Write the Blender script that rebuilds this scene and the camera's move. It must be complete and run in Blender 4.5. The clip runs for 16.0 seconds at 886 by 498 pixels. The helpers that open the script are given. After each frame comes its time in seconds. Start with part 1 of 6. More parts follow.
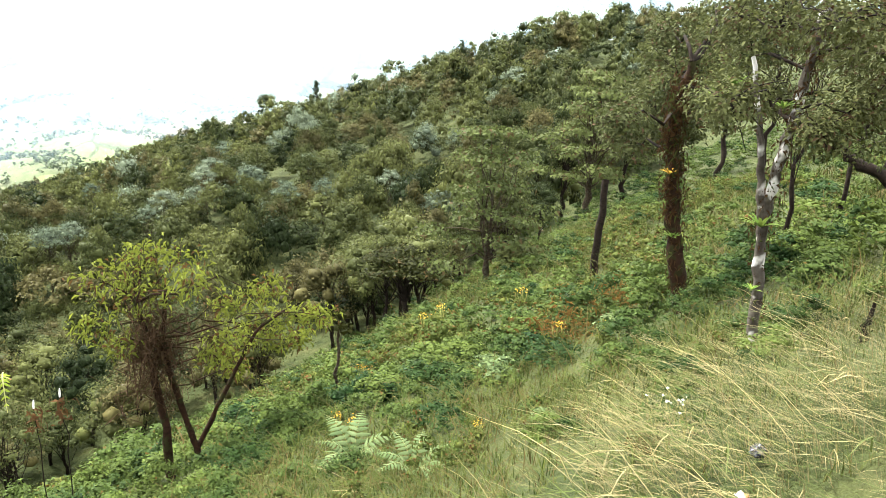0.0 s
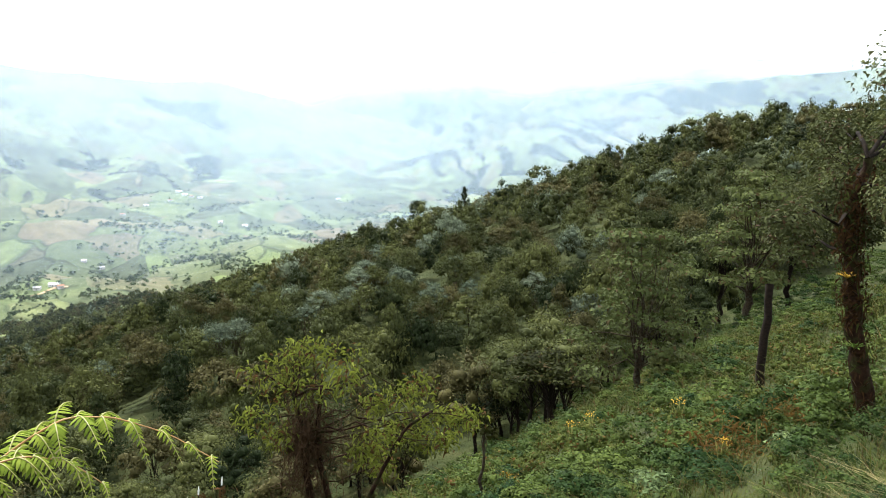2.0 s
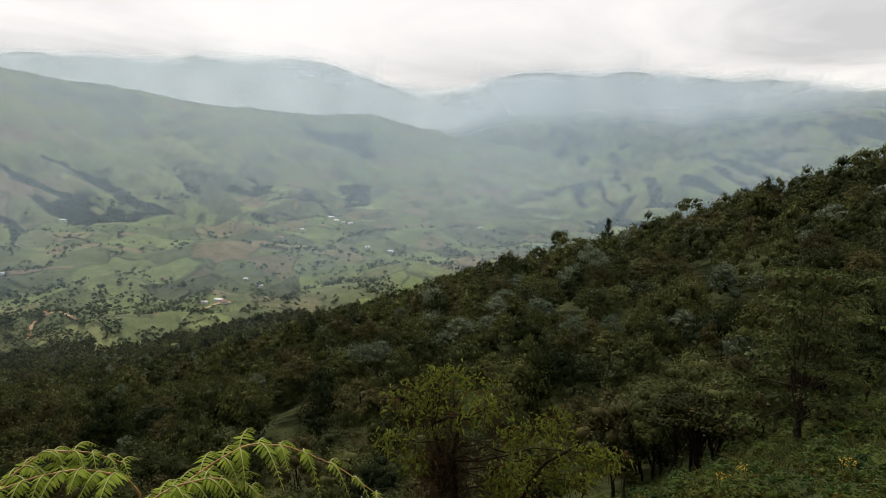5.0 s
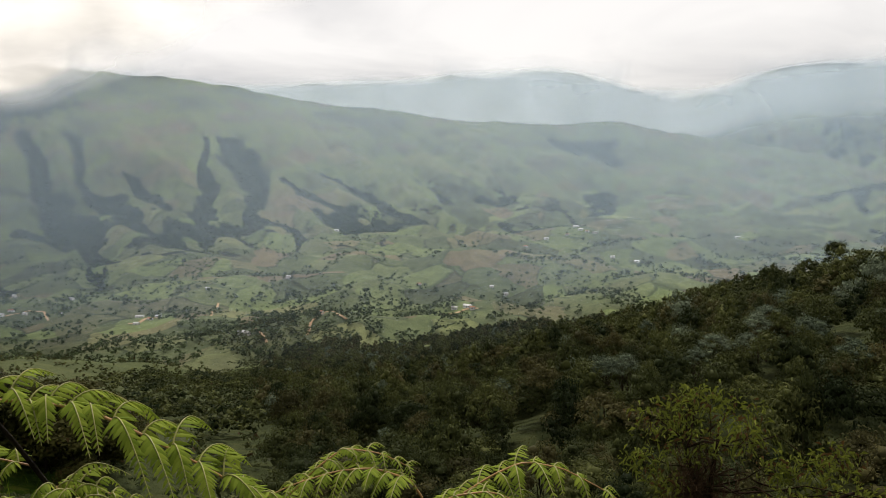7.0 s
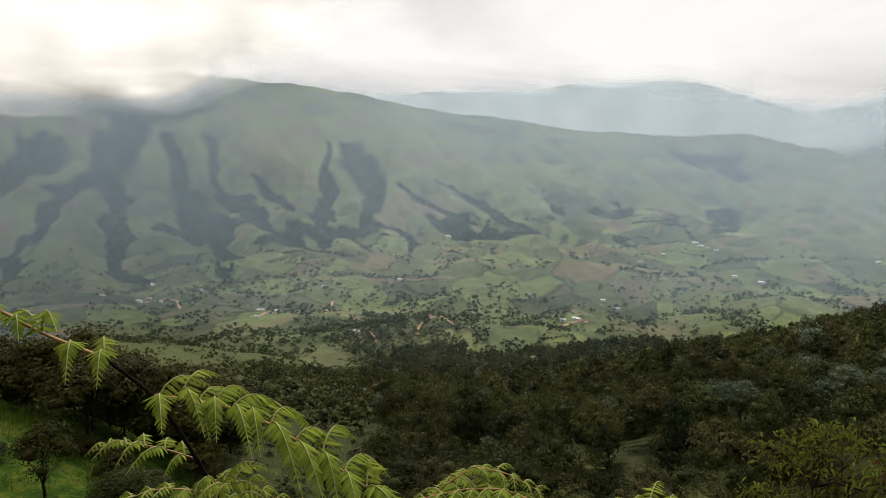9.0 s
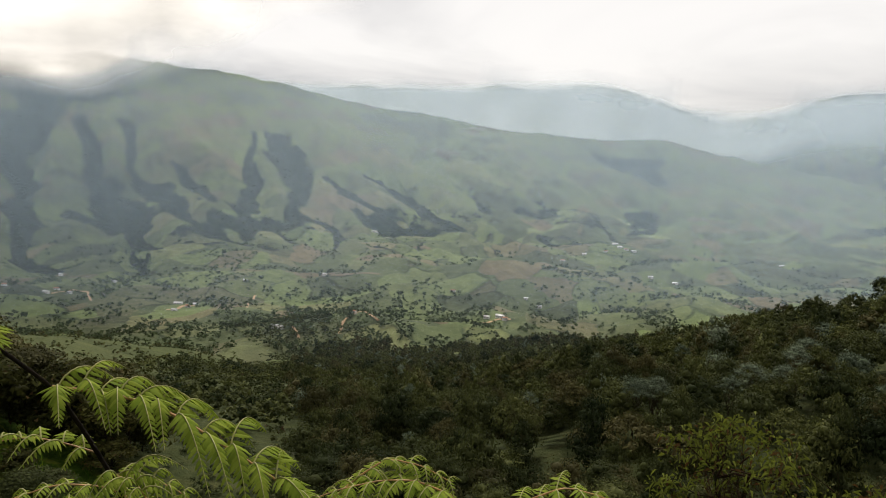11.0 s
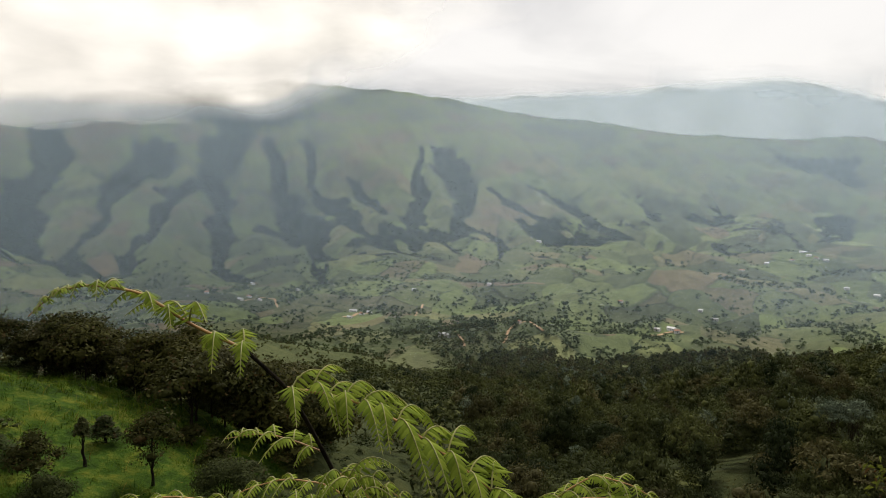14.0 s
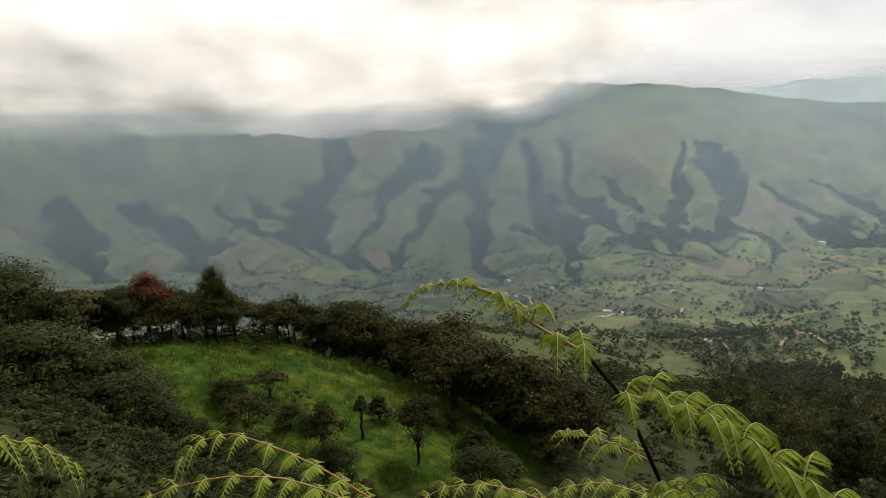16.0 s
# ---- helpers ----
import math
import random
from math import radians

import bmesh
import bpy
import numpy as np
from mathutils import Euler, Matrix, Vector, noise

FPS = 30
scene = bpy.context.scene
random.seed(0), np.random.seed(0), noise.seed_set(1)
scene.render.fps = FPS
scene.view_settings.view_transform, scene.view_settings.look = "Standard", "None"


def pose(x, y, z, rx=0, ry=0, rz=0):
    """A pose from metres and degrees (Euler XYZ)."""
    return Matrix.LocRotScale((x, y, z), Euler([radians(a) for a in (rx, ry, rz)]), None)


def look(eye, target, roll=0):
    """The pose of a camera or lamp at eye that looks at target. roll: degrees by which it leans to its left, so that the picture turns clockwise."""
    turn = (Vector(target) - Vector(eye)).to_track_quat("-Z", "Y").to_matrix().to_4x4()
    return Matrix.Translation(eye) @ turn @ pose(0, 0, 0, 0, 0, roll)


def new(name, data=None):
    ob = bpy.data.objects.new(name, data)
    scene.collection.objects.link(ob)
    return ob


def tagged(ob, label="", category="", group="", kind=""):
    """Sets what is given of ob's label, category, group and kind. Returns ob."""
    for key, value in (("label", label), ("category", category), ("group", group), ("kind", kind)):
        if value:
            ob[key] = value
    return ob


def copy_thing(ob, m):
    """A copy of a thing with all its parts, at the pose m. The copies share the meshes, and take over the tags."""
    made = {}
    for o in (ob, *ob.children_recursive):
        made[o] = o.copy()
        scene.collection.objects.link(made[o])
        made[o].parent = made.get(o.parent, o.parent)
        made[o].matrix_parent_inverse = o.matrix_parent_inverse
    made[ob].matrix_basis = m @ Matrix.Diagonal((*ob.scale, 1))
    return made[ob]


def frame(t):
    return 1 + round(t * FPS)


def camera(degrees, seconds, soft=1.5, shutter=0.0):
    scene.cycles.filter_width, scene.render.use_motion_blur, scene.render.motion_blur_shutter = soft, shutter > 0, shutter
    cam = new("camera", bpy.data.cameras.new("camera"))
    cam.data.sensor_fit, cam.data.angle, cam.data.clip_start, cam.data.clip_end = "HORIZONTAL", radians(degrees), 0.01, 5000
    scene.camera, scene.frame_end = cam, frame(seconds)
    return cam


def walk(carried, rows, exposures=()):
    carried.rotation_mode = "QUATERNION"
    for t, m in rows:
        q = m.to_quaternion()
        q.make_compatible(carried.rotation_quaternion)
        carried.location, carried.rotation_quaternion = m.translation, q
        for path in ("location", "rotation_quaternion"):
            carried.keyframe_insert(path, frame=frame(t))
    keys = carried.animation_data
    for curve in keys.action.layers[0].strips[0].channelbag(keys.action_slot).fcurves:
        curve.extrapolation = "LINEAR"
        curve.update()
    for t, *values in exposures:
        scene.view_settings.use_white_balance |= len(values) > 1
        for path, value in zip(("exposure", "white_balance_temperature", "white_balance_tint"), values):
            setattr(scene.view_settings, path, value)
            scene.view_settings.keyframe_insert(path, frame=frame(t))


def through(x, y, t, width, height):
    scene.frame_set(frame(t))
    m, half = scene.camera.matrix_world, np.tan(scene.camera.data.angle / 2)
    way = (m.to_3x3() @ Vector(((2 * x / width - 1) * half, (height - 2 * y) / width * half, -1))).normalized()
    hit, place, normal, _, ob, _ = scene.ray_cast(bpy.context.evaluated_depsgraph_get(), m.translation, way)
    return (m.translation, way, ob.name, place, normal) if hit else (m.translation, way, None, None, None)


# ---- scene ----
cam = camera(65.25, 16.0, 0.6)

EYE_Z = 1.6


def polar(az, r, el=0.0):
    """A place from compass angle (0 = +y, clockwise), distance and elevation angle seen from the eye."""
    a = radians(az)
    return Vector((r * math.sin(a), r * math.cos(a), EYE_Z + r * math.tan(radians(el))))


# ---- camera ----
ROWS = (
    # seconds, x, y, z, heading, pitch, lean
    (0, 0.200, 0.403, 1.600, 26.33, -19.19, 2.57),
    (0.5, 0.183, 0.411, 1.600, 23.93, -17.91, 2.33),
    (1, 0.168, 0.418, 1.600, 21.85, -16.37, 1.73),
    (1.5, 0.147, 0.425, 1.600, 19.06, -13.57, 1.48),
    (2, 0.097, 0.431, 1.588, 13.82, -11.00, 0.10),
    (2.5, 0.073, 0.446, 1.604, 8.24, -9.93, -0.31),
    (3, 0.061, 0.453, 1.628, 7.79, -8.98, 1.73),
    (3.2, 0.062, 0.454, 1.630, 7.63, -9.16, 1.34),
    (5.3, 0.026, 0.458, 1.628, 0.80, -8.55, -0.15),
    (5.5, 0.029, 0.458, 1.624, 0.00, -9.00, -0.38),
    (6, 0.018, 0.464, 1.628, -2.20, -8.37, -1.01),
    (6.5, -0.019, 0.451, 1.643, -11.64, -8.33, -1.53),
    (7, -0.054, 0.484, 1.649, -18.09, -7.43, -2.23),
    (7.5, -0.098, 0.486, 1.668, -22.15, -6.50, -0.98),
    (8, -0.120, 0.472, 1.686, -25.79, -6.44, -0.51),
    (8.2, -0.128, 0.464, 1.689, -27.46, -6.50, -0.77),
    (10.3, -0.102, 0.441, 1.688, -23.90, -6.87, 0.27),
    (10.5, -0.101, 0.446, 1.683, -22.41, -7.00, 0.63),
    (11, -0.095, 0.444, 1.684, -21.13, -6.81, 1.30),
    (11.5, -0.094, 0.446, 1.678, -20.50, -6.96, 1.22),
    (12, -0.093, 0.451, 1.676, -19.98, -7.20, 1.04),
    (12.5, -0.095, 0.455, 1.678, -19.90, -7.12, 0.85),
    (13, -0.102, 0.447, 1.681, -21.74, -6.98, 0.75),
    (13.5, -0.139, 0.432, 1.683, -27.21, -6.12, 0.13),
    (14, -0.199, 0.420, 1.678, -34.74, -6.07, -0.62),
    (14.5, -0.242, 0.398, 1.689, -40.57, -5.27, -1.84),
    (15, -0.277, 0.367, 1.694, -46.18, -5.07, -2.36),
    (15.5, -0.307, 0.337, 1.691, -51.17, -5.34, -2.81),
    (16, -0.326, 0.315, 1.689, -55.67, -5.70, -1.99),)
rows = []
for t, x, y, z, heading, pitch, lean in ROWS:
    way = Vector((math.sin(radians(heading)) * math.cos(radians(pitch)),
                  math.cos(radians(heading)) * math.cos(radians(pitch)), math.sin(radians(pitch))))
    eye = Vector((x, y, z))
    rows.append((t, look(eye, eye + way, lean)))
# seconds, stops, kelvin, tint
EXPOSURES = ((0, 2.9, 6150, 10), (1.0, 2.65, 6100, 10), (1.5, 2.3, 5950, 10), (2.0, 1.8, 5950, 10), (2.5, 1.12, 6100, 10), (3.0, 0.55, 6300, 10), (5.5, 0.24, 6600, 11), (16, 0.20, 6600, 10))
walk(cam, rows, EXPOSURES)

# ---- sky and sun ----
SUN_ELEVATION, SUN_HEADING = 54.0, 342.0
world = bpy.data.worlds.new("overcast_sky")
scene.world = world
world.use_nodes = True
wt = world.node_tree
wt.nodes.clear()


def node(tree, kind, **values):
    n = tree.nodes.new(kind)
    for key, value in values.items():
        n.inputs[key.replace("_", " ")].default_value = value
    return n


def ramp(tree, stops):
    n = tree.nodes.new("ShaderNodeValToRGB")
    while len(n.color_ramp.elements) < len(stops):
        n.color_ramp.elements.new(0.5)
    for e, (p, c) in zip(n.color_ramp.elements, stops):
        e.position = p
        e.color = (*c, 1) if len(c) == 3 else c
    return n


def build_world():
    sky = wt.nodes.new("ShaderNodeTexSky")
    sky.sky_type = "NISHITA"
    sky.sun_disc = False
    sky.sun_elevation = radians(SUN_ELEVATION)
    sky.sun_rotation = radians(SUN_HEADING)
    coord = wt.nodes.new("ShaderNodeTexCoord")
    # the cloud deck: the view direction laid onto a flat sheet overhead
    sep = wt.nodes.new("ShaderNodeSeparateXYZ")
    wt.links.new(coord.outputs["Generated"], sep.inputs[0])
    lift = wt.nodes.new("ShaderNodeMath")
    lift.operation = "MAXIMUM"
    lift.inputs[1].default_value = 0.0
    wt.links.new(sep.outputs["Z"], lift.inputs[0])
    add = wt.nodes.new("ShaderNodeMath")
    add.operation = "ADD"
    add.inputs[1].default_value = 0.10
    wt.links.new(lift.outputs[0], add.inputs[0])
    div = wt.nodes.new("ShaderNodeVectorMath")
    div.operation = "DIVIDE"
    comb = wt.nodes.new("ShaderNodeCombineXYZ")
    for k in range(3):
        wt.links.new(add.outputs[0], comb.inputs[k])
    wt.links.new(coord.outputs["Generated"], div.inputs[0])
    wt.links.new(comb.outputs[0], div.inputs[1])
    n1 = node(wt, "ShaderNodeTexNoise", Scale=0.42, Detail=6.0, Roughness=0.5, Distortion=0.6)
    wt.links.new(div.outputs[0], n1.inputs["Vector"])
    tone = ramp(wt, ((0.34, (0.56, 0.55, 0.55)), (0.44, (0.74, 0.72, 0.70)), (0.54, (0.87, 0.845, 0.815)), (0.80, (0.97, 0.94, 0.90))))
    wt.links.new(n1.outputs["Fac"], tone.inputs["Fac"])
    thin = wt.nodes.new("ShaderNodeMixRGB")
    thin.inputs["Fac"].default_value = 0.9
    scale = wt.nodes.new("ShaderNodeMixRGB")
    scale.blend_type = "MULTIPLY"
    scale.inputs["Fac"].default_value = 1.0
    scale.inputs["Color2"].default_value = (0.1, 0.1, 0.1, 1)
    wt.links.new(sky.outputs[0], scale.inputs["Color1"])
    wt.links.new(scale.outputs[0], thin.inputs["Color1"])
    wt.links.new(tone.outputs[0], thin.inputs["Color2"])
    bg = wt.nodes.new("ShaderNodeBackground")
    bg.inputs["Strength"].default_value = 1.0
    out = wt.nodes.new("ShaderNodeOutputWorld")
    wt.links.new(thin.outputs[0], bg.inputs["Color"])
    wt.links.new(bg.outputs[0], out.inputs["Surface"])


build_world()
sun = new("sun", bpy.data.lights.new("sun", "SUN"))
sun.data.energy = 3.0
sun.data.angle = radians(8)
sun.data.color = (1.0, 0.95, 0.86)
sun.matrix_world = look(Vector((0, 0, 0)), -Vector((math.sin(radians(SUN_HEADING)) * math.cos(radians(SUN_ELEVATION)),
                                                    math.cos(radians(SUN_HEADING)) * math.cos(radians(SUN_ELEVATION)),
                                                    math.sin(radians(SUN_ELEVATION)))))


# ---- materials ----
def material(name):
    m = bpy.data.materials.new(name)
    m.use_nodes = True
    m.node_tree.nodes.clear()
    return m, m.node_tree


def leaf_material(name, dark, light, old=None, old_share=0.0, gloss=0.55, through=0.2, shine=0.03):
    """Foliage: each leaf and each plant has a colour of its own; light shines through."""
    m, t = material(name)
    geo = t.nodes.new("ShaderNodeNewGeometry")
    att = t.nodes.new("ShaderNodeAttribute")
    att.attribute_name = "tint"
    info = t.nodes.new("ShaderNodeObjectInfo")
    mixf = t.nodes.new("ShaderNodeMath")
    mixf.operation = "ADD"
    t.links.new(att.outputs["Fac"], mixf.inputs[0])
    t.links.new(info.outputs["Random"], mixf.inputs[1])
    frac = t.nodes.new("ShaderNodeMath")
    frac.operation = "FRACT"
    t.links.new(mixf.outputs[0], frac.inputs[0])
    plant = ramp(t, ((0.0, dark), (0.5, [0.5 * (a + b) for a, b in zip(dark, light)]), (1.0, light)))
    t.links.new(frac.outputs[0], plant.inputs["Fac"])
    leaf = ramp(t, ((0.0, (0.70, 0.70, 0.70)), (0.7, (1.08, 1.08, 1.04)), (1.0, (1.38, 1.34, 1.15))))
    t.links.new(geo.outputs["Random Per Island"], leaf.inputs["Fac"])
    mul = t.nodes.new("ShaderNodeMixRGB")
    mul.blend_type = "MULTIPLY"
    mul.inputs["Fac"].default_value = 1.0
    t.links.new(plant.outputs[0], mul.inputs["Color1"])
    t.links.new(leaf.outputs[0], mul.inputs["Color2"])
    colour = mul.outputs[0]
    if old:
        pick = t.nodes.new("ShaderNodeMath")
        pick.operation = "LESS_THAN"
        pick.inputs[1].default_value = old_share
        t.links.new(geo.outputs["Random Per Island"], pick.inputs[0])
        mo = t.nodes.new("ShaderNodeMixRGB")
        mo.inputs["Color2"].default_value = (*old, 1)
        t.links.new(pick.outputs[0], mo.inputs["Fac"])
        t.links.new(colour, mo.inputs["Color1"])
        colour = mo.outputs[0]
    bsdf = node(t, "ShaderNodeBsdfPrincipled", Roughness=gloss)
    bsdf.inputs["Specular IOR Level"].default_value = shine
    trans = t.nodes.new("ShaderNodeBsdfTranslucent")
    mixs = t.nodes.new("ShaderNodeMixShader")
    mixs.inputs[0].default_value = through
    t.links.new(colour, bsdf.inputs["Base Color"])
    t.links.new(colour, trans.inputs["Color"])
    t.links.new(bsdf.outputs[0], mixs.inputs[1])
    t.links.new(trans.outputs[0], mixs.inputs[2])
    out = t.nodes.new("ShaderNodeOutputMaterial")
    t.links.new(mixs.outputs[0], out.inputs["Surface"])
    return m


def rough_material(name, a, b, scale=6.0, bump=0.4, rough=0.9, spots=None):
    """Bark, earth, plaster: two colours in noise, with a relief and spots of a third."""
    m, t = material(name)
    coord = t.nodes.new("ShaderNodeTexCoord")
    n1 = node(t, "ShaderNodeTexNoise", Scale=scale, Detail=6.0, Roughness=0.65)
    t.links.new(coord.outputs["Object"], n1.inputs["Vector"])
    r1 = ramp(t, ((0.3, a), (0.7, b)))
    t.links.new(n1.outputs["Fac"], r1.inputs["Fac"])
    colour = r1.outputs[0]
    if spots:
        n2 = node(t, "ShaderNodeTexNoise", Scale=scale * 0.5, Detail=3.0)
        t.links.new(coord.outputs["Object"], n2.inputs["Vector"])
        r2 = ramp(t, ((0.52, (0, 0, 0)), (0.58, (1, 1, 1))))
        t.links.new(n2.outputs["Fac"], r2.inputs["Fac"])
        mo = t.nodes.new("ShaderNodeMixRGB")
        mo.inputs["Color2"].default_value = (*spots, 1)
        t.links.new(r2.outputs[0], mo.inputs["Fac"])
        t.links.new(colour, mo.inputs["Color1"])
        colour = mo.outputs[0]
    bsdf = node(t, "ShaderNodeBsdfPrincipled", Roughness=rough)
    bsdf.inputs["Specular IOR Level"].default_value = 0.08 if rough > 0.6 else 0.4
    t.links.new(colour, bsdf.inputs["Base Color"])
    bm = node(t, "ShaderNodeBump", Strength=bump, Distance=0.03)
    t.links.new(n1.outputs["Fac"], bm.inputs["Height"])
    t.links.new(bm.outputs[0], bsdf.inputs["Normal"])
    out = t.nodes.new("ShaderNodeOutputMaterial")
    t.links.new(bsdf.outputs[0], out.inputs["Surface"])
    return m


FOREST = leaf_material("forest_leaves", (0.014, 0.021, 0.008), (0.073, 0.081, 0.026))
# paler than the forest leaves: haze over distant trees is in this colour
HAZED_WOOD = leaf_material("haze_paled_leaves", (0.034, 0.048, 0.023), (0.068, 0.088, 0.038))
FOREST_BROWN = leaf_material("russet_leaves", (0.036, 0.036, 0.014), (0.076, 0.069, 0.027))
SILVER = leaf_material("silver_leaves", (0.069, 0.090, 0.060), (0.121, 0.147, 0.099), gloss=0.6, through=0.15)
LIME = leaf_material("lime_leaves", (0.075, 0.101, 0.016), (0.188, 0.201, 0.033), old=(0.08, 0.045, 0.016), old_share=0.14, through=0.3)
TIER = leaf_material("feathery_leaves", (0.042, 0.057, 0.018), (0.078, 0.091, 0.030), old=(0.055, 0.04, 0.016), old_share=0.08, through=0.25)
MIXED = leaf_material("mixed_leaves", (0.028, 0.037, 0.014), (0.071, 0.076, 0.028), old=(0.05, 0.032, 0.015), old_share=0.08, through=0.25)
PALE_FERN = leaf_material("pale_leaflets", (0.070, 0.105, 0.042), (0.112, 0.147, 0.063), through=0.3)
OLIVE = leaf_material("olive_leaves", (0.018, 0.021, 0.005), (0.048, 0.048, 0.013), old=(0.05, 0.034, 0.012), old_share=0.06)
BUSH = leaf_material("bush_leaves", (0.014, 0.031, 0.009), (0.061, 0.084, 0.018), old=(0.07, 0.05, 0.012), old_share=0.012)
GRASS = leaf_material("green_grass", (0.027, 0.041, 0.009), (0.068, 0.076, 0.020), old=(0.075, 0.055, 0.02), old_share=0.2)
DRY = leaf_material("dry_grass", (0.123, 0.109, 0.052), (0.257, 0.214, 0.114), old=(0.075, 0.095, 0.026), old_share=0.42)
FERN = leaf_material("fern_leaflets", (0.115, 0.165, 0.018), (0.215, 0.265, 0.036), through=0.32)
RIB = rough_material("fern_rib", (0.16, 0.17, 0.04), (0.26, 0.24, 0.07), 20.0, 0.1, 0.5)
HILL_GRASS = leaf_material("lush_grass", (0.012, 0.038, 0.002), (0.080, 0.118, 0.008), old=(0.14, 0.115, 0.02), old_share=0.05)
RED_LEAF = leaf_material("red_leaves", (0.07, 0.028, 0.014), (0.13, 0.05, 0.024))
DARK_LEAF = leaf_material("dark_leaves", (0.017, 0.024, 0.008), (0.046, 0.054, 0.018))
YELLOW = leaf_material("yellow_leaves", (0.26, 0.15, 0.015), (0.34, 0.22, 0.03))
WEED = leaf_material("weed_leaves", (0.036, 0.050, 0.011), (0.074, 0.086, 0.020), old=(0.08, 0.044, 0.013), old_share=0.10)
BROMELIAD = leaf_material("bromeliad_leaves", (0.054, 0.102, 0.017), (0.132, 0.180, 0.036), old=(0.18, 0.05, 0.02), old_share=0.12)
LITTER_LEAF = leaf_material("withered_leaves", (0.025, 0.014, 0.007), (0.07, 0.038, 0.016), old=(0.045, 0.055, 0.014), old_share=0.2)
RUST = leaf_material("rusty_bracken", (0.06, 0.032, 0.010), (0.16, 0.095, 0.028), old=(0.10, 0.10, 0.03), old_share=0.25)
VINE = rough_material("dry_vine", (0.020, 0.012, 0.006), (0.072, 0.043, 0.021), 8.0)
BARK = rough_material("bark", (0.014, 0.010, 0.007), (0.055, 0.040, 0.024), 9.0, 0.9, spots=(0.05, 0.047, 0.03))
BARK_DARK = rough_material("dark_bark", (0.005, 0.004, 0.003), (0.022, 0.016, 0.011), 9.0, 0.8)
BARK_WHITE = rough_material("lichen_bark", (0.02, 0.015, 0.011), (0.09, 0.08, 0.065), 6.0, 0.8, spots=(0.42, 0.41, 0.38))
BARK_MOSS = rough_material("mossy_bark", (0.008, 0.005, 0.003), (0.036, 0.018, 0.009), 9.0, 1.0, spots=(0.022, 0.021, 0.007))
STEM = rough_material("fern_stem", (0.20, 0.10, 0.035), (0.38, 0.22, 0.07), 20.0, 0.1, 0.5)
WHITE_WALL = rough_material("white_wall", (0.48, 0.46, 0.42), (0.72, 0.70, 0.66), 0.8, 0.05)
ROOF_TILE = rough_material("clay_roof", (0.22, 0.10, 0.06), (0.36, 0.20, 0.13), 1.2, 0.3)
ROOF_ZINC = rough_material("zinc_roof", (0.36, 0.35, 0.34), (0.58, 0.57, 0.56), 0.9, 0.1, 0.5)
PANE = rough_material("dark_pane", (0.02, 0.02, 0.025), (0.05, 0.05, 0.06), 2.0, 0.0, 0.2)
EARTH = rough_material("bare_earth", (0.26, 0.16, 0.08), (0.44, 0.32, 0.19), 0.15, 0.2)
PETAL = rough_material("white_petals", (0.7, 0.7, 0.66), (0.85, 0.85, 0.82), 30.0, 0.0)
PLASTIC_WHITE = rough_material("white_plastic", (0.7, 0.7, 0.7), (0.85, 0.85, 0.85), 10.0, 0.1, 0.4)
PLASTIC_RED = rough_material("orange_plastic", (0.55, 0.13, 0.04), (0.7, 0.25, 0.1), 10.0, 0.1, 0.4)


# ---- noise and land form ----
def lattice(ix, iy, seed):
    h = (ix.astype(np.int64) * 374761393 + iy.astype(np.int64) * 668265263 + seed * 1442695041) & 0x7FFFFFFF
    h = ((h ^ (h >> 13)) * 1274126177) & 0x7FFFFFFF
    return ((h ^ (h >> 16)) & 0xFFFF) / 65535.0


def noise2(x, y, seed=0):
    ix, iy = np.floor(x), np.floor(y)
    fx, fy = x - ix, y - iy
    fx, fy = fx * fx * (3 - 2 * fx), fy * fy * (3 - 2 * fy)
    a, b = lattice(ix, iy, seed), lattice(ix + 1, iy, seed)
    c, d = lattice(ix, iy + 1, seed), lattice(ix + 1, iy + 1, seed)
    return (a * (1 - fx) + b * fx) * (1 - fy) + (c * (1 - fx) + d * fx) * fy


def fbm(x, y, octaves=4, seed=0):
    total, amp, norm = 0.0, 1.0, 0.0
    for k in range(octaves):
        total = total + amp * noise2(x * 2 ** k, y * 2 ** k, seed + k)
        norm += amp
        amp *= 0.5
    return total / norm


def step(a, b, x):
    u = np.clip((x - a) / (b - a), 0, 1)
    return u * u * (3 - 2 * u)


def smax(a, b, k):
    m = np.maximum(a, b)
    return m + k * np.log(np.exp((a - m) / k) + np.exp((b - m) / k))


def chain(points):
    """Ridge line: (heading, distance, elevation[, lower by]) rows to x, y, z."""
    return np.array([polar(p[0], p[1], p[2]) - Vector((0, 0, p[3] if len(p) > 3 else 0)) for p in points])


def along(line, x, y):
    """Nearest place on a ridge line: signed distance (+ on the eye's far side), crest height, length along it."""
    best = np.full(np.shape(x), 1e9)
    side, crest, run = np.zeros_like(best), np.zeros_like(best), np.zeros_like(best)
    total = 0.0
    for p, q in zip(line[:-1], line[1:]):
        d = q[:2] - p[:2]
        size = math.hypot(*d)
        u = np.clip(((x - p[0]) * d[0] + (y - p[1]) * d[1]) / size ** 2, 0, 1)
        cx, cy = p[0] + u * d[0], p[1] + u * d[1]
        dist = np.hypot(x - cx, y - cy)
        near = dist < best
        best = np.where(near, dist, best)
        crest = np.where(near, p[2] + u * (q[2] - p[2]), crest)
        side = np.where(near, np.where(np.hypot(x, y) > np.hypot(cx, cy), 1.0, -1.0), side)
        run = np.where(near, total + u * size, run)
        total += size
    return side * best, crest, run


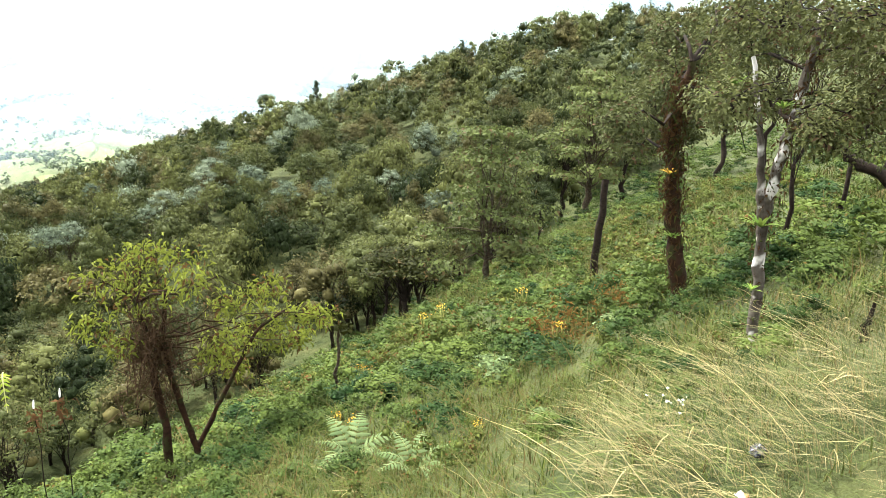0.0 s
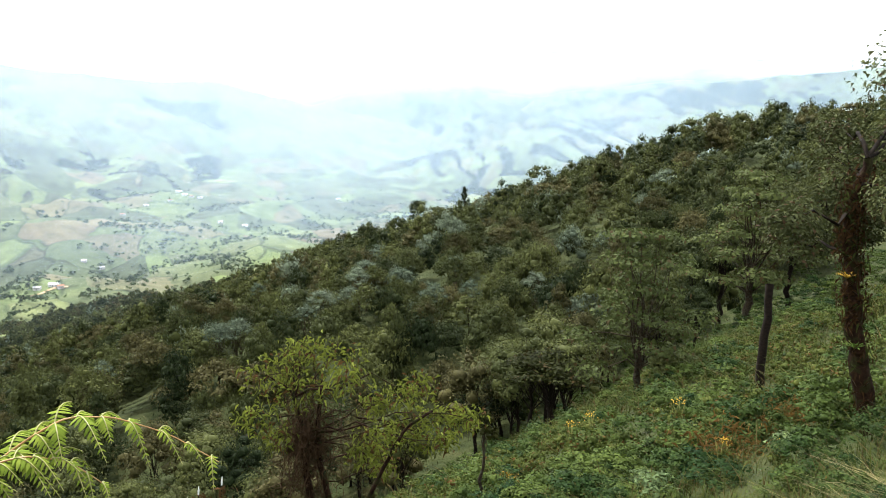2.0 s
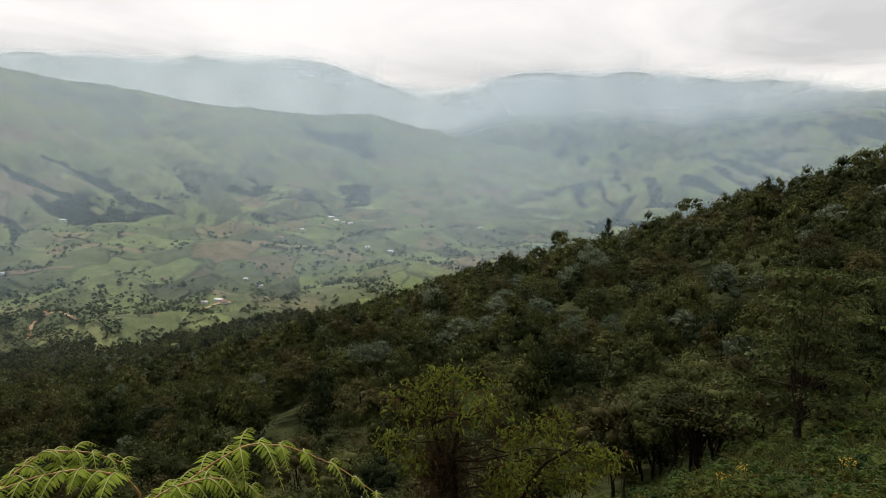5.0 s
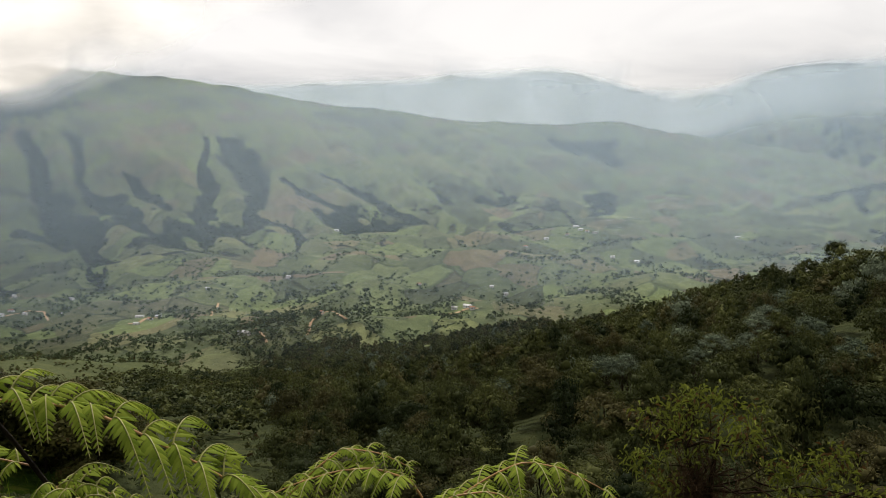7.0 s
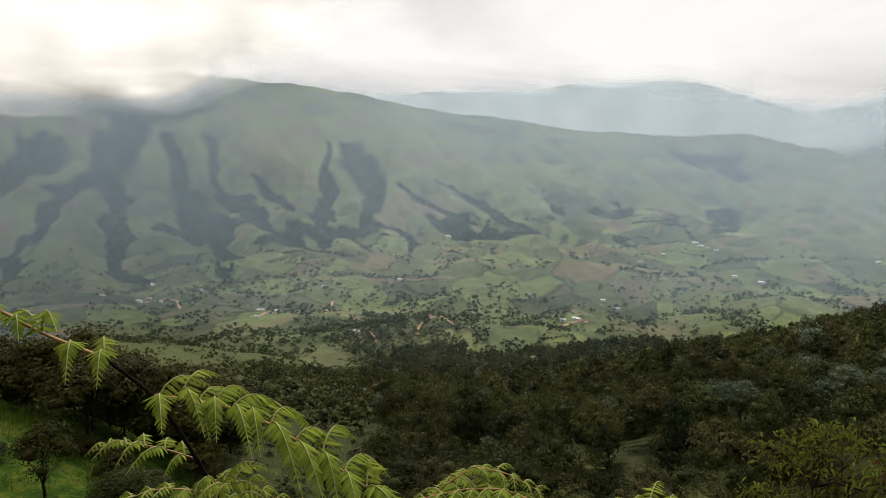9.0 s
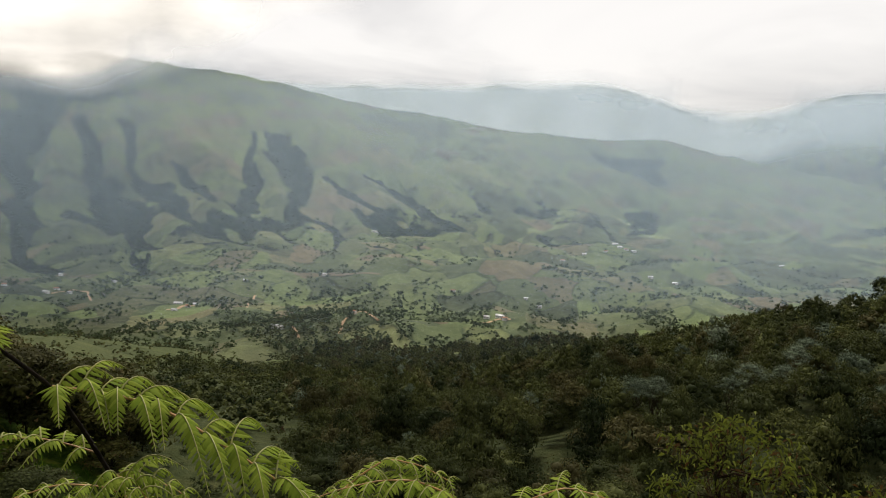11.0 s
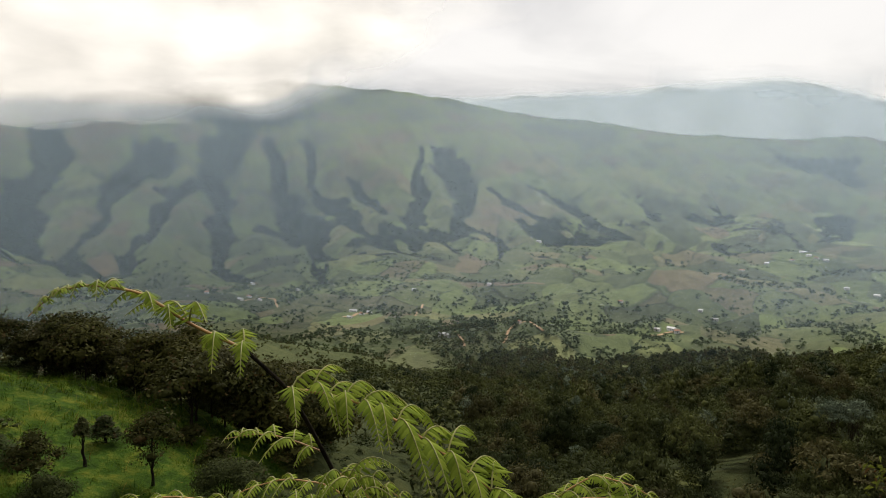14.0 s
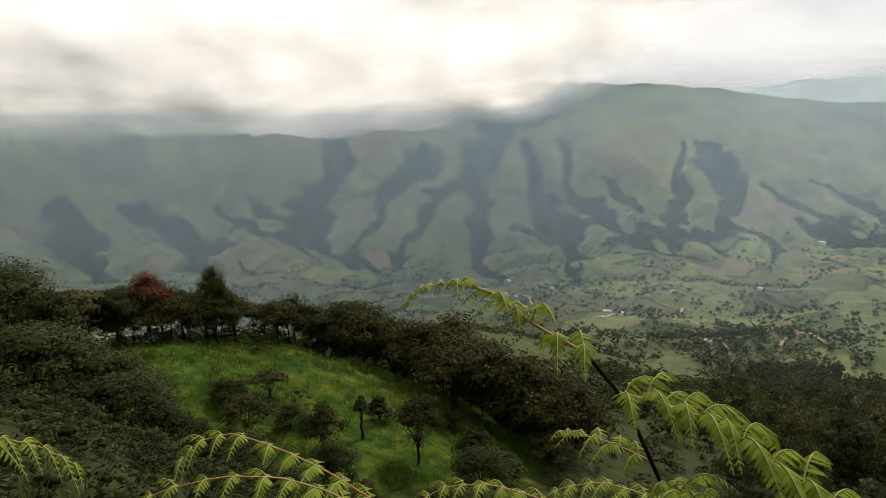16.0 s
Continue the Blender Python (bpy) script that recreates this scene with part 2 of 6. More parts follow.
MAIN = chain(((-125, 2700, 9), (-100, 2800, 9), (-87, 2850, 8.6), (-70, 2800, 8.8), (-52, 2750, 8.0), (-38.4, 2650, 6.7), (-28.5, 2700, 5.2),
              (-17, 2800, 3.1), (-8.4, 2900, 2.3), (-3.6, 2950, 2.4), (2.6, 3050, 0.9), (10, 3150, -0.6), (17, 3200, -2.8)))
FAR = chain(((-60, 4500, 5.5), (-40, 4500, 5.8), (-28, 4500, 6.0), (-16.8, 4500, 6.6), (-9.9, 4500, 6.7), (-6.4, 4500, 6.3), (-3.7, 4500, 5.3), (0, 4550, 4.1),
             (3.1, 4500, 4.3), (9.8, 4450, 5.5), (15.4, 4450, 5.7), (21.2, 4450, 5.5), (23.5, 4450, 4.7), (32, 4450, 3.7), (60, 4450, 3.5)))
MID_BACK = chain(((17, 3700, -1.2), (22.6, 3600, 0.8), (32.2, 3500, 2.4), (60, 3400, 4)))
MID = chain(((9, 2350, -4.6), (12.3, 2300, -3.8), (18.7, 2250, -2.0), (22.7, 2200, -0.7), (26.5, 2200, -0.3), (32.4, 2150, -0.3), (60, 1900, 2)))
TREE_TOP = 14.0
SPUR = chain(((70, 220, 6, TREE_TOP), (48, 230, 2.5, TREE_TOP), (39.1, 240, 1.9, TREE_TOP), (34.1, 250, -0.2, TREE_TOP), (29.9, 265, -2.5, TREE_TOP), (25.5, 280, -3.8, TREE_TOP),
              (21.5, 300, -4.7, TREE_TOP), (15.6, 320, -6.6, TREE_TOP), (11.7, 330, -7.4, TREE_TOP), (6.2, 370, -9.3, TREE_TOP), (0.7, 410, -11.2, TREE_TOP), (-6, 450, -12.5, TREE_TOP),
              (-13.4, 520, -12.9, TREE_TOP), (-19, 570, -14, TREE_TOP), (-23.8, 600, -14.7, TREE_TOP), (-27.5, 620, -16, TREE_TOP), (-31, 630, -18, TREE_TOP)))
LEFT_HILL = chain(((-120, 80, -6), (-100, 85, -9), (-88.9, 90, -10), (-82, 93, -11.2), (-77, 95, -11.5), (-70, 98, -12.2), (-65, 103, -13.6), (-62.4, 108, -15.4),
                   (-56, 116, -19), (-50, 122, -22)))
SHOULDER = chain(((-75, 105, -12.5, 2), (-62, 200, -12.8, 4), (-53, 320, -11.9, 4), (-47.7, 400, -12.8, 4), (-41.9, 480, -14.2, 4), (-37.7, 540, -16.2, 4), (-32.7, 600, -17.6, 4)))


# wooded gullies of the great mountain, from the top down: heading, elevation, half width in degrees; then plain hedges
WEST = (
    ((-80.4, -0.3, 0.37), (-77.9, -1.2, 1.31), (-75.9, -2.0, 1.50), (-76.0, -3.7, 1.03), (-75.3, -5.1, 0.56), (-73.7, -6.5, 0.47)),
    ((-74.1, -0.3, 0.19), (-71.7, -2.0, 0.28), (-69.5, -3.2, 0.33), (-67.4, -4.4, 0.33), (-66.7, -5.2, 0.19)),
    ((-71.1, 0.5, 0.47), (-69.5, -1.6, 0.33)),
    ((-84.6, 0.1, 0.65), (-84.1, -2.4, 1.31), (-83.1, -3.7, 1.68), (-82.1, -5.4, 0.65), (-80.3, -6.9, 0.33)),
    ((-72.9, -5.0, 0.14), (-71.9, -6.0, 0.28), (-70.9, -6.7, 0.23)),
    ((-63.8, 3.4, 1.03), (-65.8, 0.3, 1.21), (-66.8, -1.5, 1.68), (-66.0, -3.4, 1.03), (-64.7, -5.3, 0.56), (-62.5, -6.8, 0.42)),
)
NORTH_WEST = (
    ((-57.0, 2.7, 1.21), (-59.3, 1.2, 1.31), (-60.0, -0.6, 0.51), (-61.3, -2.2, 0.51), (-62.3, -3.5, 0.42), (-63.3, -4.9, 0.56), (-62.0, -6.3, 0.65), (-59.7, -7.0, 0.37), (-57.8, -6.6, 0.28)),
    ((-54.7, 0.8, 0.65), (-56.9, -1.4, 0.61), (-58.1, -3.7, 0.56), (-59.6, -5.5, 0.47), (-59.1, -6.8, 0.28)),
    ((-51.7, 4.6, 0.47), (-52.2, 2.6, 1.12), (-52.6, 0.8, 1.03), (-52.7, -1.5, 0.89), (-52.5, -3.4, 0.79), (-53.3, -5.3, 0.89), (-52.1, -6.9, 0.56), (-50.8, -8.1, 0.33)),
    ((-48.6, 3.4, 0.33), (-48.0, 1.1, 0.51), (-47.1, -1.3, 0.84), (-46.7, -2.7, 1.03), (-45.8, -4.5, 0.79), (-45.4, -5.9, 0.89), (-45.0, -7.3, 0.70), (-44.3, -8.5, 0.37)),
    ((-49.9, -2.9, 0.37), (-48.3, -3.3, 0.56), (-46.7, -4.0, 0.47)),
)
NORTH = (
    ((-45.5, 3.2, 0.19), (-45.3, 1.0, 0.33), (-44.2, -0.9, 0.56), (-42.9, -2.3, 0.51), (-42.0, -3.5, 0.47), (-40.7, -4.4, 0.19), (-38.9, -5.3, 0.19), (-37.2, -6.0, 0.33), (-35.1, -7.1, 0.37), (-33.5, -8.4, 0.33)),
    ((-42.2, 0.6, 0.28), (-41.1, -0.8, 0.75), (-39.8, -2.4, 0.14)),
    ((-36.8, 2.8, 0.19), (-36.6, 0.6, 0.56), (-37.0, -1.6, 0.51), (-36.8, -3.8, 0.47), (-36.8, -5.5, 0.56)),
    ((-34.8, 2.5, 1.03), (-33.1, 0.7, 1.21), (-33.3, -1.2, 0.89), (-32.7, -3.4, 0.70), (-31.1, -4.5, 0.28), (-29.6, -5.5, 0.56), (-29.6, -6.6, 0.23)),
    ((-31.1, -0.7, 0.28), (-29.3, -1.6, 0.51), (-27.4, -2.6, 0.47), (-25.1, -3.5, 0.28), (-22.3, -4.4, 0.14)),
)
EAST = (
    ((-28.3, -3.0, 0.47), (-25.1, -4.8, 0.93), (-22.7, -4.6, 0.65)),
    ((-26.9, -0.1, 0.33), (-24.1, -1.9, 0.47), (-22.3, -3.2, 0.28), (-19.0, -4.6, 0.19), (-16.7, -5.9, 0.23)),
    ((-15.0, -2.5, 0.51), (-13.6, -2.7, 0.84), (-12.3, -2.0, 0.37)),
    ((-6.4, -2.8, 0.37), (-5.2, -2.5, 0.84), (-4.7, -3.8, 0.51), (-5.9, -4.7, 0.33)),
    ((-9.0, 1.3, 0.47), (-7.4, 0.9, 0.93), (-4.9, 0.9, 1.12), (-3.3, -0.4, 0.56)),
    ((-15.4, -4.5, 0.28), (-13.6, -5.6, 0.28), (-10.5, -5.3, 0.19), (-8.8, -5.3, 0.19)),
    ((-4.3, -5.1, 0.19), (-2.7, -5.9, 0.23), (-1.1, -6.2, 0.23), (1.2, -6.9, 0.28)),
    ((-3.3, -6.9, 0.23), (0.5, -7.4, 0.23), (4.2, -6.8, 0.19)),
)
HEDGE = (
    ((-88.6, -6.2), (-85.1, -6.4), (-81.4, -6.4), (-77.4, -6.5), (-72.4, -6.4), (-68.9, -7.3), (-66.2, -7.0)),
    ((-45.2, -6.2), (-42.0, -6.0), (-38.9, -6.4), (-37.2, -6.7)),
    ((-22.2, -6.0), (-23.2, -7.0), (-26.5, -7.2)),
    ((-17.1, -6.4), (-15.5, -7.8), (-14.4, -8.9), (-11.7, -9.2)),
    ((-20.4, -1.1), (-15.4, -1.6), (-11.9, -2.2), (-9.7, -2.9), (-8.0, -4.4), (-6.3, -6.1), (-5.8, -6.7)),
    ((-35.8, -4.2), (-34.4, -5.6), (-33.5, -6.3)),
    ((-41.2, -4.1), (-39.4, -5.3), (-37.2, -6.0)),
)


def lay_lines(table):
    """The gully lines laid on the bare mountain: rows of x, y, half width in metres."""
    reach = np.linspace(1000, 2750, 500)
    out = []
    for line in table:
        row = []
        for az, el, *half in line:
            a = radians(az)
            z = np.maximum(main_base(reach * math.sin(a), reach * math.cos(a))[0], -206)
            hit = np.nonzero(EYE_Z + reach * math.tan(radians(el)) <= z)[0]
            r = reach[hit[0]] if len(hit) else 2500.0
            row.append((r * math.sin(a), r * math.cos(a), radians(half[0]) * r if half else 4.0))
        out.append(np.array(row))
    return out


def main_base(x, y):
    d, crest, run = along(MAIN, x, y)
    u = np.abs(d) / 1400.0
    body = np.clip(1 - u, 0, None)
    return -216 + (crest + 216) * (0.55 * body + 0.45 * body ** 2), u, d, run


def line_gap(line, x, y):
    """Distance to a gully line and the half width of the gully there."""
    best, half = np.full(np.shape(x), 1e9), np.ones(np.shape(x))
    for p, q in zip(line[:-1], line[1:]):
        d = q[:2] - p[:2]
        u = np.clip(((x - p[0]) * d[0] + (y - p[1]) * d[1]) / (d @ d), 0, 1)
        dist = np.hypot(x - p[0] - u * d[0], y - p[1] - u * d[1])
        near = dist < best
        best, half = np.where(near, dist, best), np.where(near, p[2] + u * (q[2] - p[2]), half)
    return best, half


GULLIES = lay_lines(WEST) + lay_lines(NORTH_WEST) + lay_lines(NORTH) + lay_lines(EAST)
HEDGES = lay_lines(HEDGE)


def main_range(x, y):
    """The great mountain: smooth spurs between deep wooded gullies. Returns height and how wooded it is."""
    z, u, d, run = main_base(x, y)
    wx, wy = x + 70 * (fbm(x / 120, y / 120, 3, 141) - 0.5), y + 70 * (fbm(x / 120, y / 120, 3, 143) - 0.5)
    carve, cover = np.zeros_like(z), np.zeros_like(z)
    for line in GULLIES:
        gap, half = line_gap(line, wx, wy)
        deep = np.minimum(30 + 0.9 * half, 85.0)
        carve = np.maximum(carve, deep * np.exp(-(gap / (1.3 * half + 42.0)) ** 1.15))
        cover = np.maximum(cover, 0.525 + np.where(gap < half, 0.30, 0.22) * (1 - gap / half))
    for line in HEDGES:
        gap, half = line_gap(line, wx, wy)
        cover = np.maximum(cover, np.where(gap < 5.5, 0.62, 0.0))
    slope = np.clip(u * 3, 0.1, 1) * np.clip((1.1 - u) * 3, 0, 1)
    ridged = 1 - np.abs(2 * fbm(run / 120 + d / 600, d / 620, 3, 145) - 1)
    small = 1 - np.abs(2 * fbm(wx / 85, wy / 85, 2, 155) - 1)
    z = z - carve * slope + 46 * (ridged - 0.75) * slope + 16 * (small - 0.7) * slope + 30 * (fbm(x / 260, y / 260, 4, 147) - 0.5) + 7 * (fbm(x / 55, y / 55, 3, 149) - 0.5)
    cover = np.clip(cover, 0.22, 0.85) + 0.42 * (fbm(x / 60, y / 60, 4, 151) - 0.5) * step(1.0, 0.5, np.abs(cover - 0.5) * 1.8)
    cover = cover + 0.30 * step(0.50, 0.25, ridged) * step(0.2, 0.5, u) * step(0.47, 0.56, fbm(x / 130, y / 130, 3, 157))
    cover = cover + 0.34 * step(0.60, 0.72, fbm(x / 170, y / 170, 4, 153)) * step(0.35, 0.75, u)
    cover = cover + 0.42 * step(0.42, 0.16, u) * step(-36, -50, np.degrees(np.arctan2(x, y)))
    return np.where(u < 1.25, z, -276.0), cover * step(1.2, 1.0, u)


def near_land(x, y):
    """The slope that the camera stands on: falls forward and to the left, steeper past its edge."""
    r = np.hypot(x, y) + 1e-6
    z = (0.20 * x - 0.70 * y) * 45.0 * (1 - np.exp(-r / 45.0)) / r
    past = -0.52 * x + 0.855 * y - 18.0
    z = z - 0.45 * 4.0 * np.logaddexp(0, past / 4.0)
    z = z + 0.9 * (fbm(x / 9 + 5, y / 9, 3, 11) - 0.5) * np.clip(np.hypot(x, y) / 8, 0, 1)
    z = z + 0.35 * np.exp(-((x - 4.6) ** 2 + (y - 2.8) ** 2) / 5.0)
    bench = np.exp(-(np.hypot(x + 0.3, y + 0.8) / 1.8) ** 4)
    z = z * (1 - bench)
    return np.where(z > 0, 120 * np.tanh(z / 120), z)


def mountain(line, x, y, width, floor, gully, seed, pitch=230.0, heart=0.0, rough=26.0):
    """A range with spurs and gullies running down from its crest. Returns height and how deep in a gully."""
    d, crest, run = along(line, x, y)
    crest = crest + 0.7 * rough * (fbm(run / 240, run * 0, 4, seed + 11) - 0.5) * (rough > 40)
    u = np.abs(d) / width
    fan = heart + (run - heart) / (0.5 + 0.7 * np.clip(u, 0, 1.2))
    wob = 95 * (fbm(run / 300, d / 300, 3, seed) - 0.5) * 2
    lane = (fan + wob) / pitch + 0.35 * (noise2(fan / pitch / 2.3, fan * 0, seed + 9) - 0.5) * 2
    cell = np.floor(lane)
    n1 = np.abs(2 * (lane - cell) - 1)
    odd = lattice(np.floor(lane + 0.5), cell * 0, seed + 3)
    n2 = noise2((fan + wob * 1.5) / (pitch * 0.42), d / 900.0 + 8, seed + 5)
    g = 0.7 * step(0, 1, n1) * (0.55 + 0.75 * odd)
    body = np.clip(1 - u, 0, None)
    shape = 0.55 * body + 0.45 * body ** 2
    room = np.clip(u * 2.5, 0.05, 1) * np.clip((1.08 - u) * 2.5, 0, 1)
    z = floor + (crest - floor) * shape - gully * (g + 0.4 * n2 - 0.45) * room + rough * (fbm(x / (150 + 4 * rough), y / (150 + 4 * rough), 5, seed + 2) - 0.5)
    v = np.clip(u, 0, 1)
    cover = 0.18 * n1 + 0.16 * (odd - 0.5) + 0.10 * n2 + 0.16 * (1 - v) ** 1.1 + 0.18
    cover = cover + 0.97 * (fbm(x / 150, y / 150, 4, seed + 6) - 0.5)
    cover = cover + 0.26 * step(0.66, 0.86, n1) * step(0.1, 0.35, v)
    cover = cover * step(1.12, 0.95, u)
    return np.where(u < 1.25, z, floor - 60), cover


def land(x, y, parts=False):
    x, y = np.asarray(x, float), np.asarray(y, float)
    r = np.hypot(x, y)
    az = np.degrees(np.arctan2(x, y))
    bed = np.interp(r, (0, 60, 100, 250, 500, 700, 900, 1600, 3000, 5000), (-34, -40, -49, -94, -152, -186, -199, -206, -220, -228))
    roll = ((fbm(x / 230, y / 230, 4, 21) - 0.45) * 96 + (0.5 - np.abs(2 * noise2(x / 110 + 3, y / 110, 23) - 1)) * 22) * step(350, 850, r)
    bed = bed + roll + 26 * np.exp(-(((x + 358) / 95) ** 2 + ((y - 655) / 80) ** 2)) + 15 * np.exp(-(((x + 240) / 80) ** 2 + ((y - 830) / 60) ** 2))
    wood = np.zeros_like(r)
    z = bed
    far = r > 850
    if far.any():
        m, g = main_range(x[far], y[far])
        wood[far] = np.where(m > bed[far] - 12, g, 0)
        z = z.copy()
        z[far] = smax(z[far], m, 9.0)
    for line, width, gully, seed, pitch in ((MID, 800.0, 30.0, 60, 120.0), (MID_BACK, 1000.0, 50.0, 70, 160.0), (FAR, 1700.0, 110.0, 80, 200.0)):
        m, g = mountain(line, x, y, width, -225.0, gully, seed, pitch, 0.0, 120.0 if line is FAR else 50.0)
        wood = np.where(m > z, g, wood)
        z = smax(z, m, 8.0)
    d, crest, _ = along(SPUR, x, y)
    spur = crest - np.where(d < 0, 0.20, 0.55) * (np.sqrt(d * d + 400) - 20) + 7 * (fbm(x / 60, y / 60, 3, 31) - 0.5)
    z = smax(z, spur, 5.0)
    d, crest, _ = along(SHOULDER, x, y)
    z = smax(z, crest - np.where(d < 0, 0.30, 0.32) * (np.sqrt(d * d + 400) - 20) + 8 * (fbm(x / 70, y / 70, 3, 33) - 0.5), 4.0)
    d, crest, _ = along(LEFT_HILL, x, y)
    hill = crest - np.where(d < 0, 0.24, 0.40) * (np.sqrt(d * d + 100) - 10) + 3.2 * (fbm(x / 9, y / 9, 4, 35) - 0.5)
    z = smax(z, hill, 1.5)
    near = near_land(x, y)
    z = smax(z, near, 1.2)
    z = np.where(r < 12, np.where(r < 6, near, near + (z - near) * step(6, 12, r)), z)
    return (z, wood) if parts else z


def height(x, y):
    return float(land(np.array([x]), np.array([y]))[0])


REACH = np.geomspace(1.2, 4900, 900)


FIRST, MIDDLE, LAST = (0.20, 0.40), (-0.17, 0.42), (-0.36, 0.27)


def on_ground(az, el, far=4900.0, stand=FIRST, over=0.0):
    """Where the line of sight at that heading and elevation meets the land (or a canopy that high over it)."""
    a = radians(az)
    z = land(stand[0] + REACH * math.sin(a), stand[1] + REACH * math.cos(a)) + over
    under = np.nonzero((EYE_Z + REACH * math.tan(radians(el)) <= z) & (REACH < far) & (REACH > 12 * over))[0]
    r = REACH[under[0]] if len(under) else far
    x, y = stand[0] + r * math.sin(a), stand[1] + r * math.cos(a)
    return Vector((x, y, height(x, y))), r


def mesh_of(name, verts, faces, mat, tint=None, smooth=False):
    """A mesh from arrays; faces all of one size."""
    verts, faces = np.asarray(verts, np.float32), np.asarray(faces, np.int32)
    me = bpy.data.meshes.new(name)
    me.vertices.add(len(verts))
    me.vertices.foreach_set("co", verts.ravel())
    n, k = faces.shape
    me.loops.add(n * k)
    me.loops.foreach_set("vertex_index", faces.ravel())
    me.polygons.add(n)
    me.polygons.foreach_set("loop_start", np.arange(0, n * k, k, dtype=np.int32))
    me.polygons.foreach_set("loop_total", np.full(n, k, np.int32))
    if smooth:
        me.polygons.foreach_set("use_smooth", np.ones(n, bool))
    if tint is not None:
        at = me.attributes.new("tint", "FLOAT", "POINT")
        at.data.foreach_set("value", np.asarray(tint, np.float32))
    me.update(calc_edges=True)
    me.materials.append(mat)
    return me


def put(name, me, parent=None, label=""):
    ob = new(name, me)
    if parent:
        ob.parent = parent
    if label:
        ob["label"] = label
    return ob


# ---- ground ----
def ground_material():
    """Pasture in fields of differing green, hedges, wooded gullies, soil on slopes; rank growth close by."""
    m, t = material("land")
    geo = t.nodes.new("ShaderNodeNewGeometry")
    wood = t.nodes.new("ShaderNodeAttribute")
    wood.attribute_name = "wood"
    kind = t.nodes.new("ShaderNodeAttribute")
    kind.attribute_name = "kind"
    warp = node(t, "ShaderNodeTexNoise", Scale=0.008, Detail=3.0)
    t.links.new(geo.outputs["Position"], warp.inputs["Vector"])
    off = t.nodes.new("ShaderNodeVectorMath")
    off.operation = "MULTIPLY_ADD"
    off.inputs[1].default_value = (90, 90, 0)
    t.links.new(warp.outputs["Color"], off.inputs[0])
    t.links.new(geo.outputs["Position"], off.inputs[2])
    flat = t.nodes.new("ShaderNodeVectorMath")
    flat.operation = "MULTIPLY"
    flat.inputs[1].default_value = (1, 1, 0)
    t.links.new(off.outputs[0], flat.inputs[0])
    cells = node(t, "ShaderNodeTexVoronoi", Scale=0.013, Randomness=0.9)
    t.links.new(flat.outputs[0], cells.inputs["Vector"])
    edge = node(t, "ShaderNodeTexVoronoi", Scale=0.013, Randomness=0.9)
    edge.feature = "DISTANCE_TO_EDGE"
    t.links.new(flat.outputs[0], edge.inputs["Vector"])
    sep = t.nodes.new("ShaderNodeSeparateColor")
    t.links.new(cells.outputs["Color"], sep.inputs[0])
    field = ramp(t, ((0.0, (0.050, 0.062, 0.036)), (0.3, (0.078, 0.098, 0.046)), (0.55, (0.122, 0.158, 0.060)), (0.75, (0.088, 0.098, 0.052)), (0.88, (0.13, 0.104, 0.066)), (1.0, (0.145, 0.175, 0.07))))
    t.links.new(sep.outputs[0], field.inputs["Fac"])
    fine = node(t, "ShaderNodeTexNoise", Scale=0.05, Detail=8.0, Roughness=0.65)
    t.links.new(geo.outputs["Position"], fine.inputs["Vector"])
    shade = ramp(t, ((0.3, (0.7, 0.72, 0.7)), (0.7, (1.25, 1.2, 1.15))))
    t.links.new(fine.outputs["Fac"], shade.inputs["Fac"])
    mul = t.nodes.new("ShaderNodeMixRGB")
    mul.blend_type = "MULTIPLY"
    mul.inputs["Fac"].default_value = 1.0
    t.links.new(field.outputs[0], mul.inputs["Color1"])
    t.links.new(shade.outputs[0], mul.inputs["Color2"])
    # woods: in the gullies and along the hedges
    add = t.nodes.new("ShaderNodeMath")
    add.operation = "MULTIPLY_ADD"
    add.inputs[1].default_value = 0.35
    t.links.new(fine.outputs["Fac"], add.inputs[0])
    t.links.new(wood.outputs["Fac"], add.inputs[2])
    cut = ramp(t, ((0.69, (0, 0, 0)), (0.705, (1, 1, 1))))
    t.links.new(add.outputs[0], cut.inputs["Fac"])
    hedge = ramp(t, ((0.01, (1, 1, 1)), (0.045, (0, 0, 0))))
    t.links.new(edge.outputs["Distance"], hedge.inputs["Fac"])
    patch = node(t, "ShaderNodeTexNoise", Scale=0.012, Detail=2.0)
    t.links.new(geo.outputs["Position"], patch.inputs["Vector"])
    gate = ramp(t, ((0.47, (0, 0, 0)), (0.56, (0.7, 0.7, 0.7))))
    t.links.new(patch.outputs["Fac"], gate.inputs["Fac"])
    hm = t.nodes.new("ShaderNodeMath")
    hm.operation = "MULTIPLY"
    t.links.new(hedge.outputs[0], hm.inputs[0])
    t.links.new(gate.outputs[0], hm.inputs[1])
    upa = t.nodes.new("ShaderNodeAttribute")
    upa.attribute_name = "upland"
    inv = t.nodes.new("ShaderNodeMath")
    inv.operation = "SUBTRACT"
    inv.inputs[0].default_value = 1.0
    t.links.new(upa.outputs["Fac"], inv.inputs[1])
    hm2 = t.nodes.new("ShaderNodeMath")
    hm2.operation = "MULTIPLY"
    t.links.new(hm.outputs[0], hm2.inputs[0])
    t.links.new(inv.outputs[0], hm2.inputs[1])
    mx = t.nodes.new("ShaderNodeMath")
    mx.operation = "MAXIMUM"
    t.links.new(hm2.outputs[0], mx.inputs[0])
    t.links.new(cut.outputs[0], mx.inputs[1])
    # open mountain pasture: broad patches of green and brown, toned down for cloud shade
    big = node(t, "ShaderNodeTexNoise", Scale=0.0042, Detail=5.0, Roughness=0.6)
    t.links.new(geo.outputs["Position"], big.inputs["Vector"])
